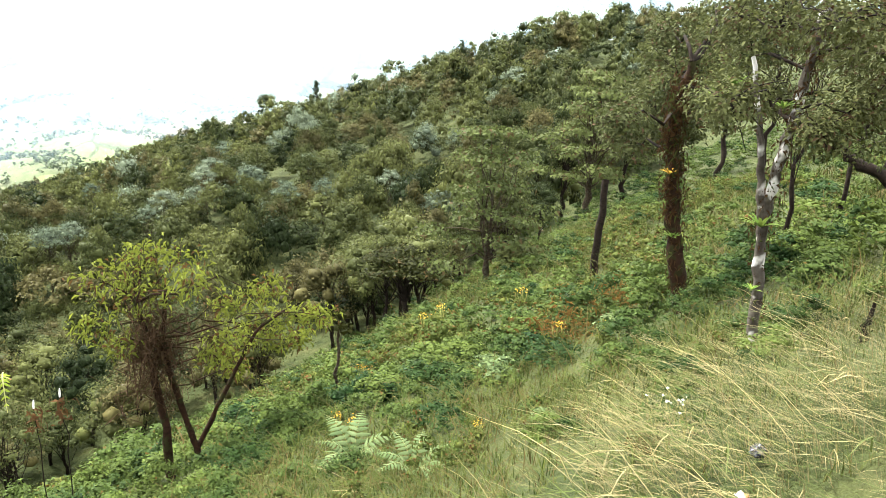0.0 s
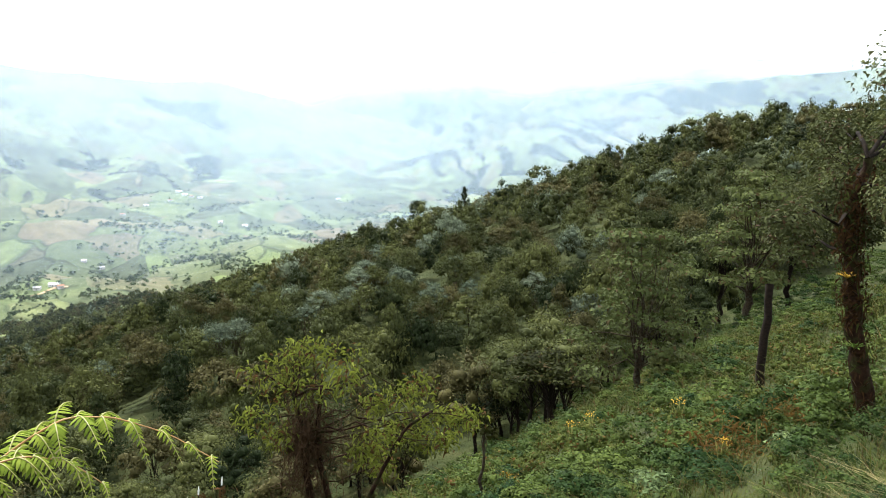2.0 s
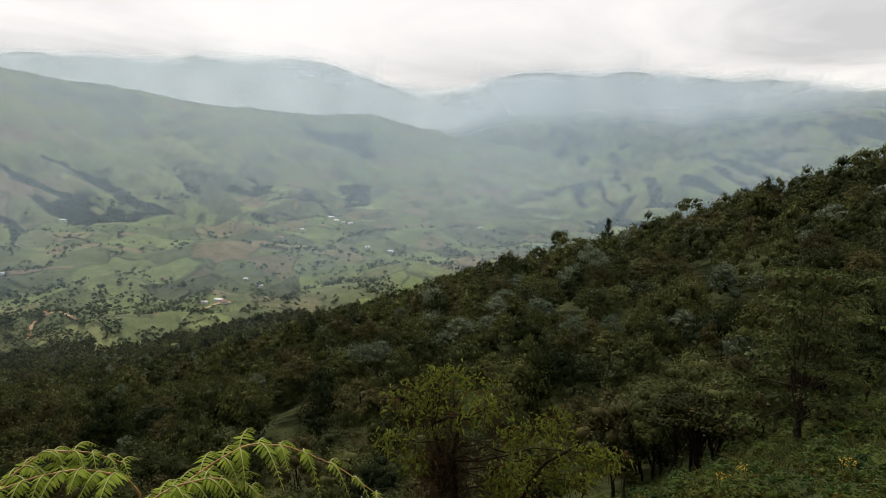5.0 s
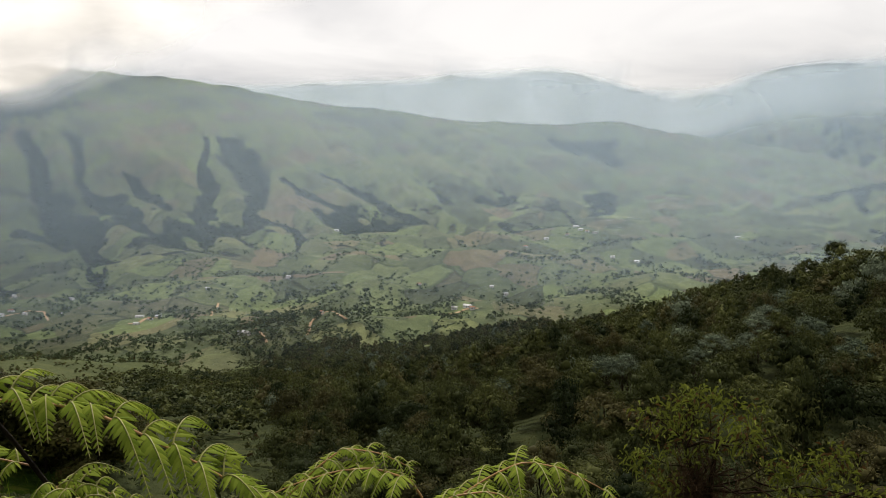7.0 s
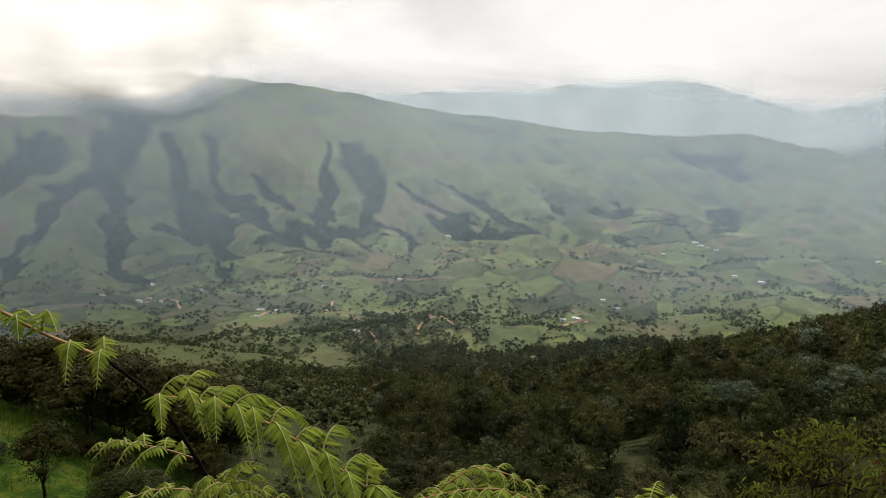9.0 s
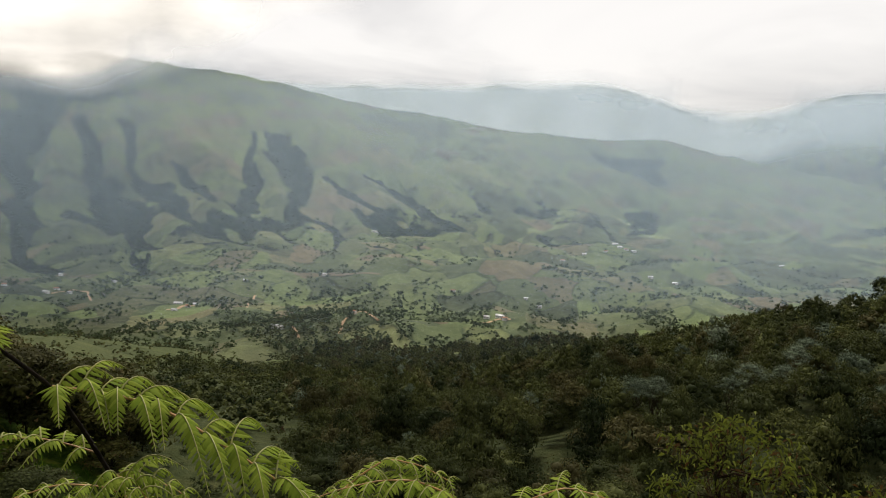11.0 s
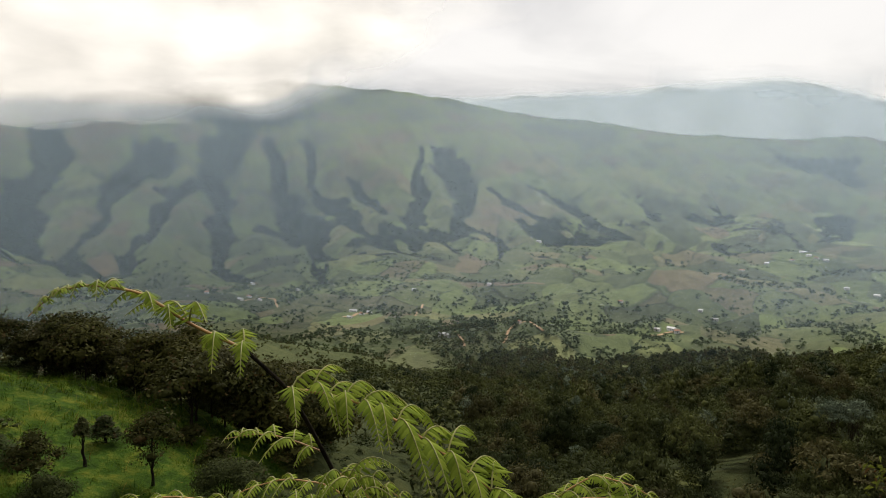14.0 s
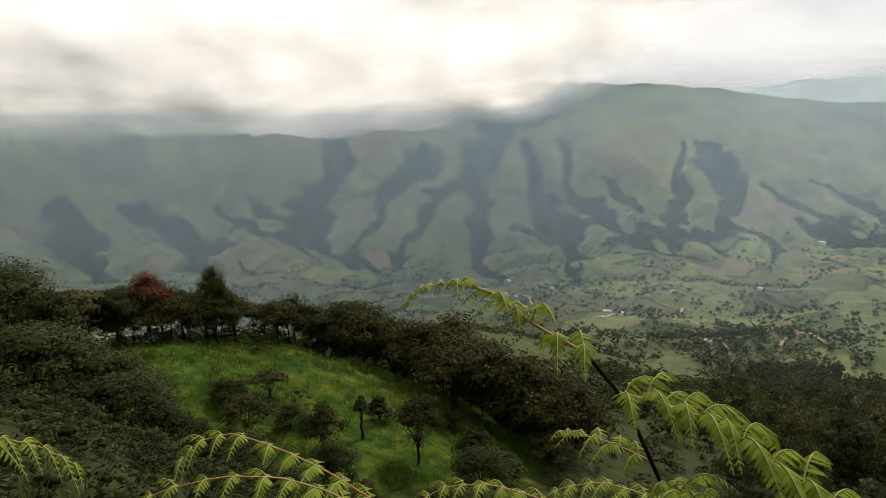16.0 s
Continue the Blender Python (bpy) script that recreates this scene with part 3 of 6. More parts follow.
    shaded_moor = ramp(t, ((0.36, (0.066, 0.074, 0.048)), (0.45, (0.095, 0.11, 0.054)), (0.51, (0.14, 0.17, 0.066)), (0.57, (0.11, 0.112, 0.064)), (0.64, (0.14, 0.112, 0.08))))
    t.links.new(big.outputs["Fac"], shaded_moor.inputs["Fac"])
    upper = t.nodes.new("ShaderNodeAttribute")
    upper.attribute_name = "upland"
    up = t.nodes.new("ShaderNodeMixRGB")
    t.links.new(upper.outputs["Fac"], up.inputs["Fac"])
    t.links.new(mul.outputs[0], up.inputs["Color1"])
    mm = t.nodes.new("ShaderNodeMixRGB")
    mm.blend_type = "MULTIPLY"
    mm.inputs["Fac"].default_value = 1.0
    t.links.new(shaded_moor.outputs[0], mm.inputs["Color1"])
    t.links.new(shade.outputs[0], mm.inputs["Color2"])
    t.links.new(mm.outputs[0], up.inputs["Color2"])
    woodmix = t.nodes.new("ShaderNodeMixRGB")
    woodmix.inputs["Color2"].default_value = (0.020, 0.030, 0.020, 1)
    t.links.new(mx.outputs[0], woodmix.inputs["Fac"])
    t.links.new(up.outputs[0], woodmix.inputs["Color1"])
    # the ground close by: litter, earth and low green
    n3 = node(t, "ShaderNodeTexNoise", Scale=0.35, Detail=9.0, Roughness=0.7)
    t.links.new(geo.outputs["Position"], n3.inputs["Vector"])
    rank = ramp(t, ((0.3, (0.014, 0.020, 0.006)), (0.5, (0.032, 0.040, 0.012)), (0.7, (0.054, 0.056, 0.019))))
    t.links.new(n3.outputs["Fac"], rank.inputs["Fac"])
    lush = ramp(t, ((0.32, (0.008, 0.020, 0.002)), (0.5, (0.030, 0.062, 0.004)), (0.66, (0.105, 0.115, 0.013))))
    t.links.new(n3.outputs["Fac"], lush.inputs["Fac"])
    k1 = ramp(t, ((0.25, (0, 0, 0)), (0.5, (1, 1, 1))))
    k2 = ramp(t, ((0.6, (0, 0, 0)), (0.85, (1, 1, 1))))
    t.links.new(kind.outputs["Fac"], k1.inputs["Fac"])
    t.links.new(kind.outputs["Fac"], k2.inputs["Fac"])
    a = t.nodes.new("ShaderNodeMixRGB")
    t.links.new(k1.outputs[0], a.inputs["Fac"])
    t.links.new(woodmix.outputs[0], a.inputs["Color1"])
    t.links.new(rank.outputs[0], a.inputs["Color2"])
    b = t.nodes.new("ShaderNodeMixRGB")
    t.links.new(k2.outputs[0], b.inputs["Fac"])
    t.links.new(a.outputs[0], b.inputs["Color1"])
    t.links.new(lush.outputs[0], b.inputs["Color2"])
    bsdf = node(t, "ShaderNodeBsdfPrincipled", Roughness=0.95)
    bsdf.inputs["Specular IOR Level"].default_value = 0.1
    t.links.new(b.outputs[0], bsdf.inputs["Base Color"])
    bump = node(t, "ShaderNodeBump", Strength=0.7, Distance=4.0)
    t.links.new(fine.outputs["Fac"], bump.inputs["Height"])
    bump2 = node(t, "ShaderNodeBump", Strength=0.8, Distance=0.8)
    t.links.new(n3.outputs["Fac"], bump2.inputs["Height"])
    t.links.new(bump.outputs[0], bump2.inputs["Normal"])
    t.links.new(bump2.outputs[0], bsdf.inputs["Normal"])
    out = t.nodes.new("ShaderNodeOutputMaterial")
    t.links.new(bsdf.outputs[0], out.inputs["Surface"])
    return m


def left_hill_part(x, y):
    """1 on the grassy hill to the left, 0 off it."""
    d, crest, _ = along(LEFT_HILL, x, y)
    az = np.degrees(np.arctan2(x, y))
    return step(-46, -36, d + 8 * (fbm(x / 12, y / 12, 2, 37) - 0.5)) * step(12, 4, d) * step(-44, -50, az)


def build_ground():
    az = np.concatenate((np.arange(-110, 74, 0.28), np.arange(74, 250, 4.0)))
    rr = np.concatenate(([0.0], np.geomspace(0.35, 1100, 235), np.arange(1117, 3000, 17), np.linspace(3030, 4950, 48)))
    A, Rr = np.meshgrid(np.radians(az), rr)
    X, Y = Rr * np.sin(A), Rr * np.cos(A)
    Z, W = land(X, Y, parts=True)
    n, k = len(rr), len(az)
    i = np.arange(n * k).reshape(n, k)
    j = np.roll(i, -1, axis=1)
    faces = np.stack((i[:-1], i[1:], j[1:], j[:-1]), -1).reshape(-1, 4)[:, ::-1]
    me = mesh_of("ground", np.stack((X, Y, Z), -1).reshape(-1, 3), faces, ground_material(), smooth=True)
    at = me.attributes.new("wood", "FLOAT", "POINT")
    at.data.foreach_set("value", np.where(Rr > 700, W, 0.3).astype(np.float32).ravel())
    # moor colour takes over with height and carries the cloud shade up there
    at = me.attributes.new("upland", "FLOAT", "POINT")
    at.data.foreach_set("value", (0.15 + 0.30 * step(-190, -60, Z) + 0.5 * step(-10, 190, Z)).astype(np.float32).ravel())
    kind = np.where(Rr < 640, 0.55, 0.0) * step(680, 560, Rr) * (1 - 0.24 * step(-30, -36, np.degrees(A)) * step(180, 280, Rr))
    kind = np.maximum(kind, left_hill_part(X, Y))
    at = me.attributes.new("kind", "FLOAT", "POINT")
    at.data.foreach_set("value", kind.astype(np.float32).ravel())
    tagged(put("ground", me), "green hilly land of pasture, hedges and woods", "ground", kind="structure")


build_ground()


# ---- haze and low cloud: added see-through sheets that imitate the haze of distance ----
def haze_sheet_material(name, amount, low, high, tone):
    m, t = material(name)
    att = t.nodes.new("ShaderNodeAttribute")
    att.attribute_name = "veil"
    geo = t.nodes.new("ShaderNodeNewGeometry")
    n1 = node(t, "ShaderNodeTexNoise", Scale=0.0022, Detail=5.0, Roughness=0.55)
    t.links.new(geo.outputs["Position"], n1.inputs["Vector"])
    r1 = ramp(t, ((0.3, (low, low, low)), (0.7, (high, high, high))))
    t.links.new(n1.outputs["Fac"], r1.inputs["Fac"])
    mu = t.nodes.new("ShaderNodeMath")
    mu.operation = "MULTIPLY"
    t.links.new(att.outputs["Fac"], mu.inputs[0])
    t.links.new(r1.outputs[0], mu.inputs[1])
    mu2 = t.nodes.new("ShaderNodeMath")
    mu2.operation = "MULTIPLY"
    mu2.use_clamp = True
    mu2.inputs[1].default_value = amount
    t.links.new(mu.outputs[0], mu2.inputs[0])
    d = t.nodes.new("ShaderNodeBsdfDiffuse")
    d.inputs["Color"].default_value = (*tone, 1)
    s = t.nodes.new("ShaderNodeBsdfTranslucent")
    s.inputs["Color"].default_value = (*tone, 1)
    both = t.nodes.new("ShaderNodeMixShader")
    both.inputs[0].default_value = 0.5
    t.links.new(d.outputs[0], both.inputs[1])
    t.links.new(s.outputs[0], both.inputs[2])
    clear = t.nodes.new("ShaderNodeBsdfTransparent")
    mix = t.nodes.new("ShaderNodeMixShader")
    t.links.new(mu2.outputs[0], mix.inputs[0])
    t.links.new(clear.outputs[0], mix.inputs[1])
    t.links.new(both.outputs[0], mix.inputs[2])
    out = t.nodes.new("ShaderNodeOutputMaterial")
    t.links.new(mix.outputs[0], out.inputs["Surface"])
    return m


def haze_sheet(name, radius, amount, depth, label, tone, low=0.7, high=1.3):
    """An added upright sheet on an arc round the look-out that imitates haze; it thins out to nothing where it meets
    the land.
    """
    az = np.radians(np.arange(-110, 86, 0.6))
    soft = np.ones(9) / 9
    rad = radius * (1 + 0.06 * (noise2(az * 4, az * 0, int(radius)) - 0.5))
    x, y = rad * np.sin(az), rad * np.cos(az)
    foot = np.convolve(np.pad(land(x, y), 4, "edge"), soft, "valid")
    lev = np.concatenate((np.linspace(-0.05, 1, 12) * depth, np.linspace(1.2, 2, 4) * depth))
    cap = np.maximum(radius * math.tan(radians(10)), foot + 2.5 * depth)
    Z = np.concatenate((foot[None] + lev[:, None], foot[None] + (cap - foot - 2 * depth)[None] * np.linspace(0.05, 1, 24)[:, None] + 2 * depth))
    # faded out at the skyline of the ridges behind, seen from the look-out
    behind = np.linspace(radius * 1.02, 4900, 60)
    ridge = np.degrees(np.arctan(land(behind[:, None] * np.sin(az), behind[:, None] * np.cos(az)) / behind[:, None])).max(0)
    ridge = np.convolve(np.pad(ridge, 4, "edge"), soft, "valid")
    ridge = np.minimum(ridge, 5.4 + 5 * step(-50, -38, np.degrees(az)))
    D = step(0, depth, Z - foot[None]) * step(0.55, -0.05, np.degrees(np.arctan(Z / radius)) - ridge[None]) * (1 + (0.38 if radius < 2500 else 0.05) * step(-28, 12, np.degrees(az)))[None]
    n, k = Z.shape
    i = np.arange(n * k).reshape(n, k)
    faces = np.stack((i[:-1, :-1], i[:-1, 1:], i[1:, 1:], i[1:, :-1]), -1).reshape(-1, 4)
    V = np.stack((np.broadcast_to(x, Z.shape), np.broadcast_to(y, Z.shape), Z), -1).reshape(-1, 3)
    me = mesh_of(name, V, faces, haze_sheet_material(name, amount, low, high, tone), smooth=True)
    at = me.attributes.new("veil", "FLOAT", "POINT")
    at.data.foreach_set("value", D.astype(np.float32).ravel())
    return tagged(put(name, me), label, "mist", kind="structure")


# the blue and pale of distance haze, put into the sheets' colour
BLUE_HAZE_TINT, PALE_HAZE_TINT = (0.52, 0.67, 0.84), (0.88, 0.95, 1.0)
for radius, amount, depth, tone in ((430, 0.055, 50, BLUE_HAZE_TINT), (800, 0.15, 60, BLUE_HAZE_TINT), (1250, 0.20, 150, BLUE_HAZE_TINT), (1900, 0.27, 340, (0.58, 0.71, 0.85)), (3550, 0.80, 160, PALE_HAZE_TINT)):
    haze_sheet("stand_in_haze", radius, amount, depth, "added pale blue sheet imitating haze over the valley", tone)


def cloud_material():
    """The underside of a cloud: daylight shines through it; thin and torn at its edge."""
    m, t = material("low_cloud")
    att = t.nodes.new("ShaderNodeAttribute")
    att.attribute_name = "veil"
    geo = t.nodes.new("ShaderNodeNewGeometry")
    n1 = node(t, "ShaderNodeTexNoise", Scale=0.0022, Detail=5.0, Roughness=0.48, Distortion=0.15)
    flatten = t.nodes.new("ShaderNodeVectorMath")
    flatten.operation = "MULTIPLY"
    flatten.inputs[1].default_value = (0.8, 0.8, 2.4)
    t.links.new(geo.outputs["Position"], flatten.inputs[0])
    t.links.new(flatten.outputs[0], n1.inputs["Vector"])
    tear = t.nodes.new("ShaderNodeMath")
    tear.operation = "MULTIPLY_ADD"
    tear.inputs[1].default_value = 0.9
    tear.inputs[2].default_value = -0.45
    t.links.new(n1.outputs["Fac"], tear.inputs[0])
    add = t.nodes.new("ShaderNodeMath")
    add.operation = "ADD"
    t.links.new(tear.outputs[0], add.inputs[0])
    t.links.new(att.outputs["Fac"], add.inputs[1])
    fac = ramp(t, ((0.15, (0, 0, 0)), (0.75, (1, 1, 1))))
    t.links.new(add.outputs[0], fac.inputs["Fac"])
    tone = ramp(t, ((0.36, (0.52, 0.515, 0.51)), (0.50, (0.66, 0.65, 0.635)), (0.66, (0.80, 0.785, 0.765))))
    t.links.new(n1.outputs["Fac"], tone.inputs["Fac"])
    s = t.nodes.new("ShaderNodeBsdfTranslucent")
    t.links.new(tone.outputs[0], s.inputs["Color"])
    clear = t.nodes.new("ShaderNodeBsdfTransparent")
    mix = t.nodes.new("ShaderNodeMixShader")
    t.links.new(fac.outputs[0], mix.inputs[0])
    t.links.new(clear.outputs[0], mix.inputs[1])
    t.links.new(s.outputs[0], mix.inputs[2])
    out = t.nodes.new("ShaderNodeOutputMaterial")
    t.links.new(mix.outputs[0], out.inputs["Surface"])
    return m


def build_low_cloud():
    """A bank of cloud that leans out over the valley and hides the mountain top."""
    az = np.arange(-125, -16, 1.0)
    up = np.linspace(0, 1, 44) ** 1.4
    A, U = np.meshgrid(np.radians(az), up)
    Z = 70 + 110 * (fbm(A * 6, A * 0, 3, 5) - 0.5) + 300 * step(-52, -32, np.degrees(A)) + 1050 * U
    Rr = 2420 - 820 * U + 120 * (fbm(A * 9, U * 5, 3, 8) - 0.5)
    X, Y = Rr * np.sin(A), Rr * np.cos(A)
    D = step(0, 0.26, U) * step(1.0, 0.75, U) * step(-22, -46, np.degrees(A))
    n, k = Z.shape
    i = np.arange(n * k).reshape(n, k)
    faces = np.stack((i[:-1, :-1], i[:-1, 1:], i[1:, 1:], i[1:, :-1]), -1).reshape(-1, 4)
    me = mesh_of("low_cloud", np.stack((X, Y, Z), -1).reshape(-1, 3), faces, cloud_material(), smooth=True)
    at = me.attributes.new("veil", "FLOAT", "POINT")
    at.data.foreach_set("value", D.astype(np.float32).ravel())
    tagged(put("low_cloud", me), "grey-white low cloud wrapped round the mountain top", "cloud", kind="structure")


build_low_cloud()


# ---- plants ----
ICO_V = np.array([(-1, 1.618, 0), (1, 1.618, 0), (-1, -1.618, 0), (1, -1.618, 0), (0, -1, 1.618), (0, 1, 1.618),
                  (0, -1, -1.618), (0, 1, -1.618), (1.618, 0, -1), (1.618, 0, 1), (-1.618, 0, -1), (-1.618, 0, 1)]) / 1.902
ICO_F = ((0, 11, 5), (0, 5, 1), (0, 1, 7), (0, 7, 10), (0, 10, 11), (1, 5, 9), (5, 11, 4), (11, 10, 2), (10, 7, 6), (7, 1, 8),
         (3, 9, 4), (3, 4, 2), (3, 2, 6), (3, 6, 8), (3, 8, 9), (4, 9, 5), (2, 4, 11), (6, 2, 10), (8, 6, 7), (9, 8, 1))


OCT_V = np.array([(1, 0, 0), (-1, 0, 0), (0, 1, 0), (0, -1, 0), (0, 0, 1), (0, 0, -1)], float)
OCT_F = ((0, 2, 4), (2, 1, 4), (1, 3, 4), (3, 0, 4), (2, 0, 5), (1, 2, 5), (3, 1, 5), (0, 3, 5))


def leaves(centres, normals, length, width, rng, droop=0.25, tri=False):
    """Leaf blades: folded four-cornered blades at the centres, facing about along the normals."""
    n = len(centres)
    nrm = normals + rng.normal(0, 0.26, (n, 3))
    nrm /= np.linalg.norm(nrm, axis=1, keepdims=True) + 1e-9
    side = np.cross(nrm, rng.normal(0, 1, (n, 3)))
    side /= np.linalg.norm(side, axis=1, keepdims=True) + 1e-9
    fwd = np.cross(side, nrm)
    s = rng.uniform(0.6, 1.3, (n, 1))
    L, W = fwd * length * s, side * width * s
    dip = np.array([[0, 0, -1.0]]) * length * droop * s
    lift = nrm * width * 0.25 * s
    if tri:
        three = np.stack((centres - 0.5 * L - W * 0.4, centres - 0.4 * L + W * 0.6 + lift, centres + 0.55 * L + dip), 1)
        return three.reshape(-1, 3), np.repeat(np.arange(3 * n).reshape(n, 3), (1, 1, 2), axis=1)
    quad = np.stack((centres - 0.5 * L, centres + W * 0.5 + lift, centres + 0.5 * L + dip, centres - W * 0.5 + lift), 1)
    return quad.reshape(-1, 3), np.arange(4 * n).reshape(n, 4)


def lobes_of(kind, rng, count):
    """Places and sizes of the leaf masses of a crown of height 1 and width 1, base at z = 0."""
    out = []
    for k in range(count):
        a = 2.4 * k + rng.uniform(-0.5, 0.5)
        u = (k + 0.5) / count
        if kind == "round":
            ring, z, s = 0.36 * math.sqrt(u) * rng.uniform(0.8, 1.15), 0.35 + 0.42 * (1 - u) + rng.uniform(-0.1, 0.1), rng.uniform(0.14, 0.24)
        elif kind == "tall":
            z = 0.15 + 0.75 * u
            ring, s = 0.32 * (1.1 - u) * rng.uniform(0.5, 1.1), rng.uniform(0.12, 0.2) * (1.25 - 0.6 * u)
        elif kind == "layer":
            z = 0.10 + 0.86 * (k // 5) / max(1, (count - 1) // 5) + rng.uniform(-0.02, 0.02)
            ring, s = 0.42 * rng.uniform(0.35, 1.15) * (1.15 - 0.8 * z), rng.uniform(0.12, 0.19)
        else:
            ring, z, s = 0.38 * math.sqrt(u), 0.62 + 0.25 * (1 - u) + rng.uniform(-0.04, 0.04), rng.uniform(0.12, 0.17)
        out.append((ring * math.cos(a), ring * math.sin(a), z, s))
    return out


def crown_arrays(kind, seed, lobes, per_lobe, leaf, core=True, flat=1.0):
    """A crown in a unit box: leaf blades round every leaf mass; some of them far out, so that the outline is ragged."""
    rng = np.random.default_rng(seed)
    V, F, base = [], [], 0
    for x, y, z, s in lobes_of(kind, rng, lobes):
        squash = np.array([1.1, 1.1, {"layer": 0.20, "flat": 0.45}.get(kind, 0.75) * flat])
        if core:
            cv, cf, lo, hi = {"full": (ICO_V, ICO_F, 0.28, 0.52), "plain": (OCT_V, OCT_F, 0.35, 0.7)}.get(core, (ICO_V, ICO_F, 0.3, 0.55))
            v = cv * rng.uniform(lo, hi, (len(cv), 1)) * s * squash + (x, y, z)
            f = np.array([(a, b, c, c) for a, b, c in cf])
            V.append(v), F.append(f + base)
            base += len(cv)
        d = rng.normal(0, 1, (per_lobe, 3))
        d /= np.linalg.norm(d, axis=1, keepdims=True)
        d[:, 2] = np.where(d[:, 2] < -0.35, -d[:, 2], d[:, 2])
        c = d * s * squash * (rng.uniform(0.5, 1.2, (per_lobe, 1)) if core in ("full", "plain") else rng.uniform(0.3, 1.25, (per_lobe, 1)) ** 0.7) + (x, y, z)
        v, f = leaves(c, (d + (0, 0, 0.3)) * (1.9 if core in ("full", "plain") else 1.0), leaf, leaf * 0.62, rng, 0.25, True)
        V.append(v), F.append(f + base)
        base += len(v)
    return np.concatenate(V), np.concatenate(F)


def tri_fix(F):
    """Splits faces into true triangles (some four-cornered faces repeat a corner)."""
    flat = F[:, 2] == F[:, 3]
    q = F[~flat]
    return np.concatenate((F[flat][:, :3], q[:, (0, 1, 2)], q[:, (0, 2, 3)]))


def tube(points, radii, sides=7, seed=0, knots=0.0):
    """A round limb through the points, with uneven girth."""
    rng = np.random.default_rng(seed)
    P = np.array(points, float)
    R = np.array(radii, float)
    T = np.gradient(P, axis=0)
    T /= np.linalg.norm(T, axis=1, keepdims=True) + 1e-9
    ref = np.array([1.0, 0.13, 0.05])
    S = np.cross(T, ref)
    S /= np.linalg.norm(S, axis=1, keepdims=True) + 1e-9
    U = np.cross(T, S)
    a = np.arange(sides) * 2 * math.pi / sides
    g = 1 + knots * rng.uniform(-1, 1, (len(P), sides))
    V = P[:, None] + (S[:, None] * np.cos(a)[None, :, None] + U[:, None] * np.sin(a)[None, :, None]) * (R[:, None] * g)[..., None]
    n = len(P)
    i = np.arange(n * sides).reshape(n, sides)
    j = np.roll(i, -1, 1)
    F = np.stack((i[:-1], j[:-1], j[1:], i[1:]), -1).reshape(-1, 4)
    return V.reshape(-1, 3), F


def join(pieces):
    V, F, base = [], [], 0
    for v, f in pieces:
        V.append(v), F.append(f + base)
        base += len(v)
    return np.concatenate(V), np.concatenate(F)


def bend(p, q, sag, n, rng, wob=0.05):
    """A crooked line from p to q."""
    p, q = np.array(p, float), np.array(q, float)
    u = np.linspace(0, 1, n)[:, None]
    size = np.linalg.norm(q - p)
    w = rng.normal(0, wob * size, (n, 3))
    w[0] = w[-1] = 0
    return p + (q - p) * u + np.array([0, 0, 1]) * sag * size * np.sin(math.pi * u) + w


def trunk_arrays(height_, girth, crown_base, width, lobes, rng, lean=(0, 0), knots=0.12, limbs=True):
    """Trunk up to the crown and a limb to each leaf mass (lobes in metres)."""
    top = np.array([lean[0], lean[1], crown_base + 0.35 * (height_ - crown_base)])
    line = bend((0, 0, -0.4), top, 0.0, 9, rng, 0.018)
    out = [tube(line, np.linspace(girth * 1.15, girth * 0.45, 9) * rng.uniform(0.85, 1.15, 9), 8, 1, knots)]
    if limbs:
        for x, y, z, s in lobes:
            k = rng.integers(4, 9)
            k = min(k, 8)
            out.append(tube(bend(line[k], (x, y, z), 0.06, 5, rng, 0.04), np.linspace(girth * 0.26, girth * 0.06, 5), 5, 2, 0.1))
    return join(out)


def tree(name, label, kind, seed, height_, width, crown_share, girth, leafmat, barkmat, place, lobes=14, per_lobe=60, leaf=0.5, core=True,
         lean=(0, 0), flat=1.0, group=""):
    """A tree with a trunk, limbs and a crown of many leaf blades."""
    rng = np.random.default_rng(seed + 100)
    ch = height_ * crown_share
    v, f = crown_arrays(kind, seed, lobes, per_lobe, leaf / max(width, ch), core, flat)
    size = np.array([width, width, ch])
    v = v * size + (lean[0], lean[1], height_ - ch * 0.95)
    mass = [(x * width + lean[0], y * width + lean[1], z * ch + height_ - ch * 0.95, s) for x, y, z, s in lobes_of(kind, np.random.default_rng(seed), lobes)]
    root = new(name)
    root.empty_display_size = 0.3
    tv, tf = trunk_arrays(height_, girth, height_ - ch, width, mass, rng, lean)
    put("trunk", mesh_of("trunk", tv, tf, barkmat, smooth=True), root)
    put("crown", mesh_of("crown", v, tri_fix(f), leafmat), root)
    root.location = place
    return tagged(root, label, "tree", group)


def stuff(name, label, category, templates, places, sizes, turns, picks, mat, tints):
    """Many copies of a few templates in one mesh."""
    V, F, T, base = [], [], [], 0
    for k, (tv, tf) in enumerate(templates):
        sel = np.nonzero(picks == k)[0]
        if not len(sel):
            continue
        c, s = np.cos(turns[sel])[:, None], np.sin(turns[sel])[:, None]
        p = tv[None] * sizes[sel][:, None, :]
        x, y = p[..., 0] * c - p[..., 1] * s, p[..., 0] * s + p[..., 1] * c
        p = np.stack((x, y, p[..., 2]), -1) + places[sel][:, None, :]
        f = tf[None] + (np.arange(len(sel)) * len(tv))[:, None, None] + base
        V.append(p.reshape(-1, 3)), F.append(f.reshape(-1, tf.shape[1]))
        T.append(np.repeat(tints[sel], len(tv)))
        base += len(sel) * len(tv)
    me = mesh_of(name, np.concatenate(V), np.concatenate(F), mat, np.concatenate(T))
    return tagged(put(name, me), label, category, kind="stuff")


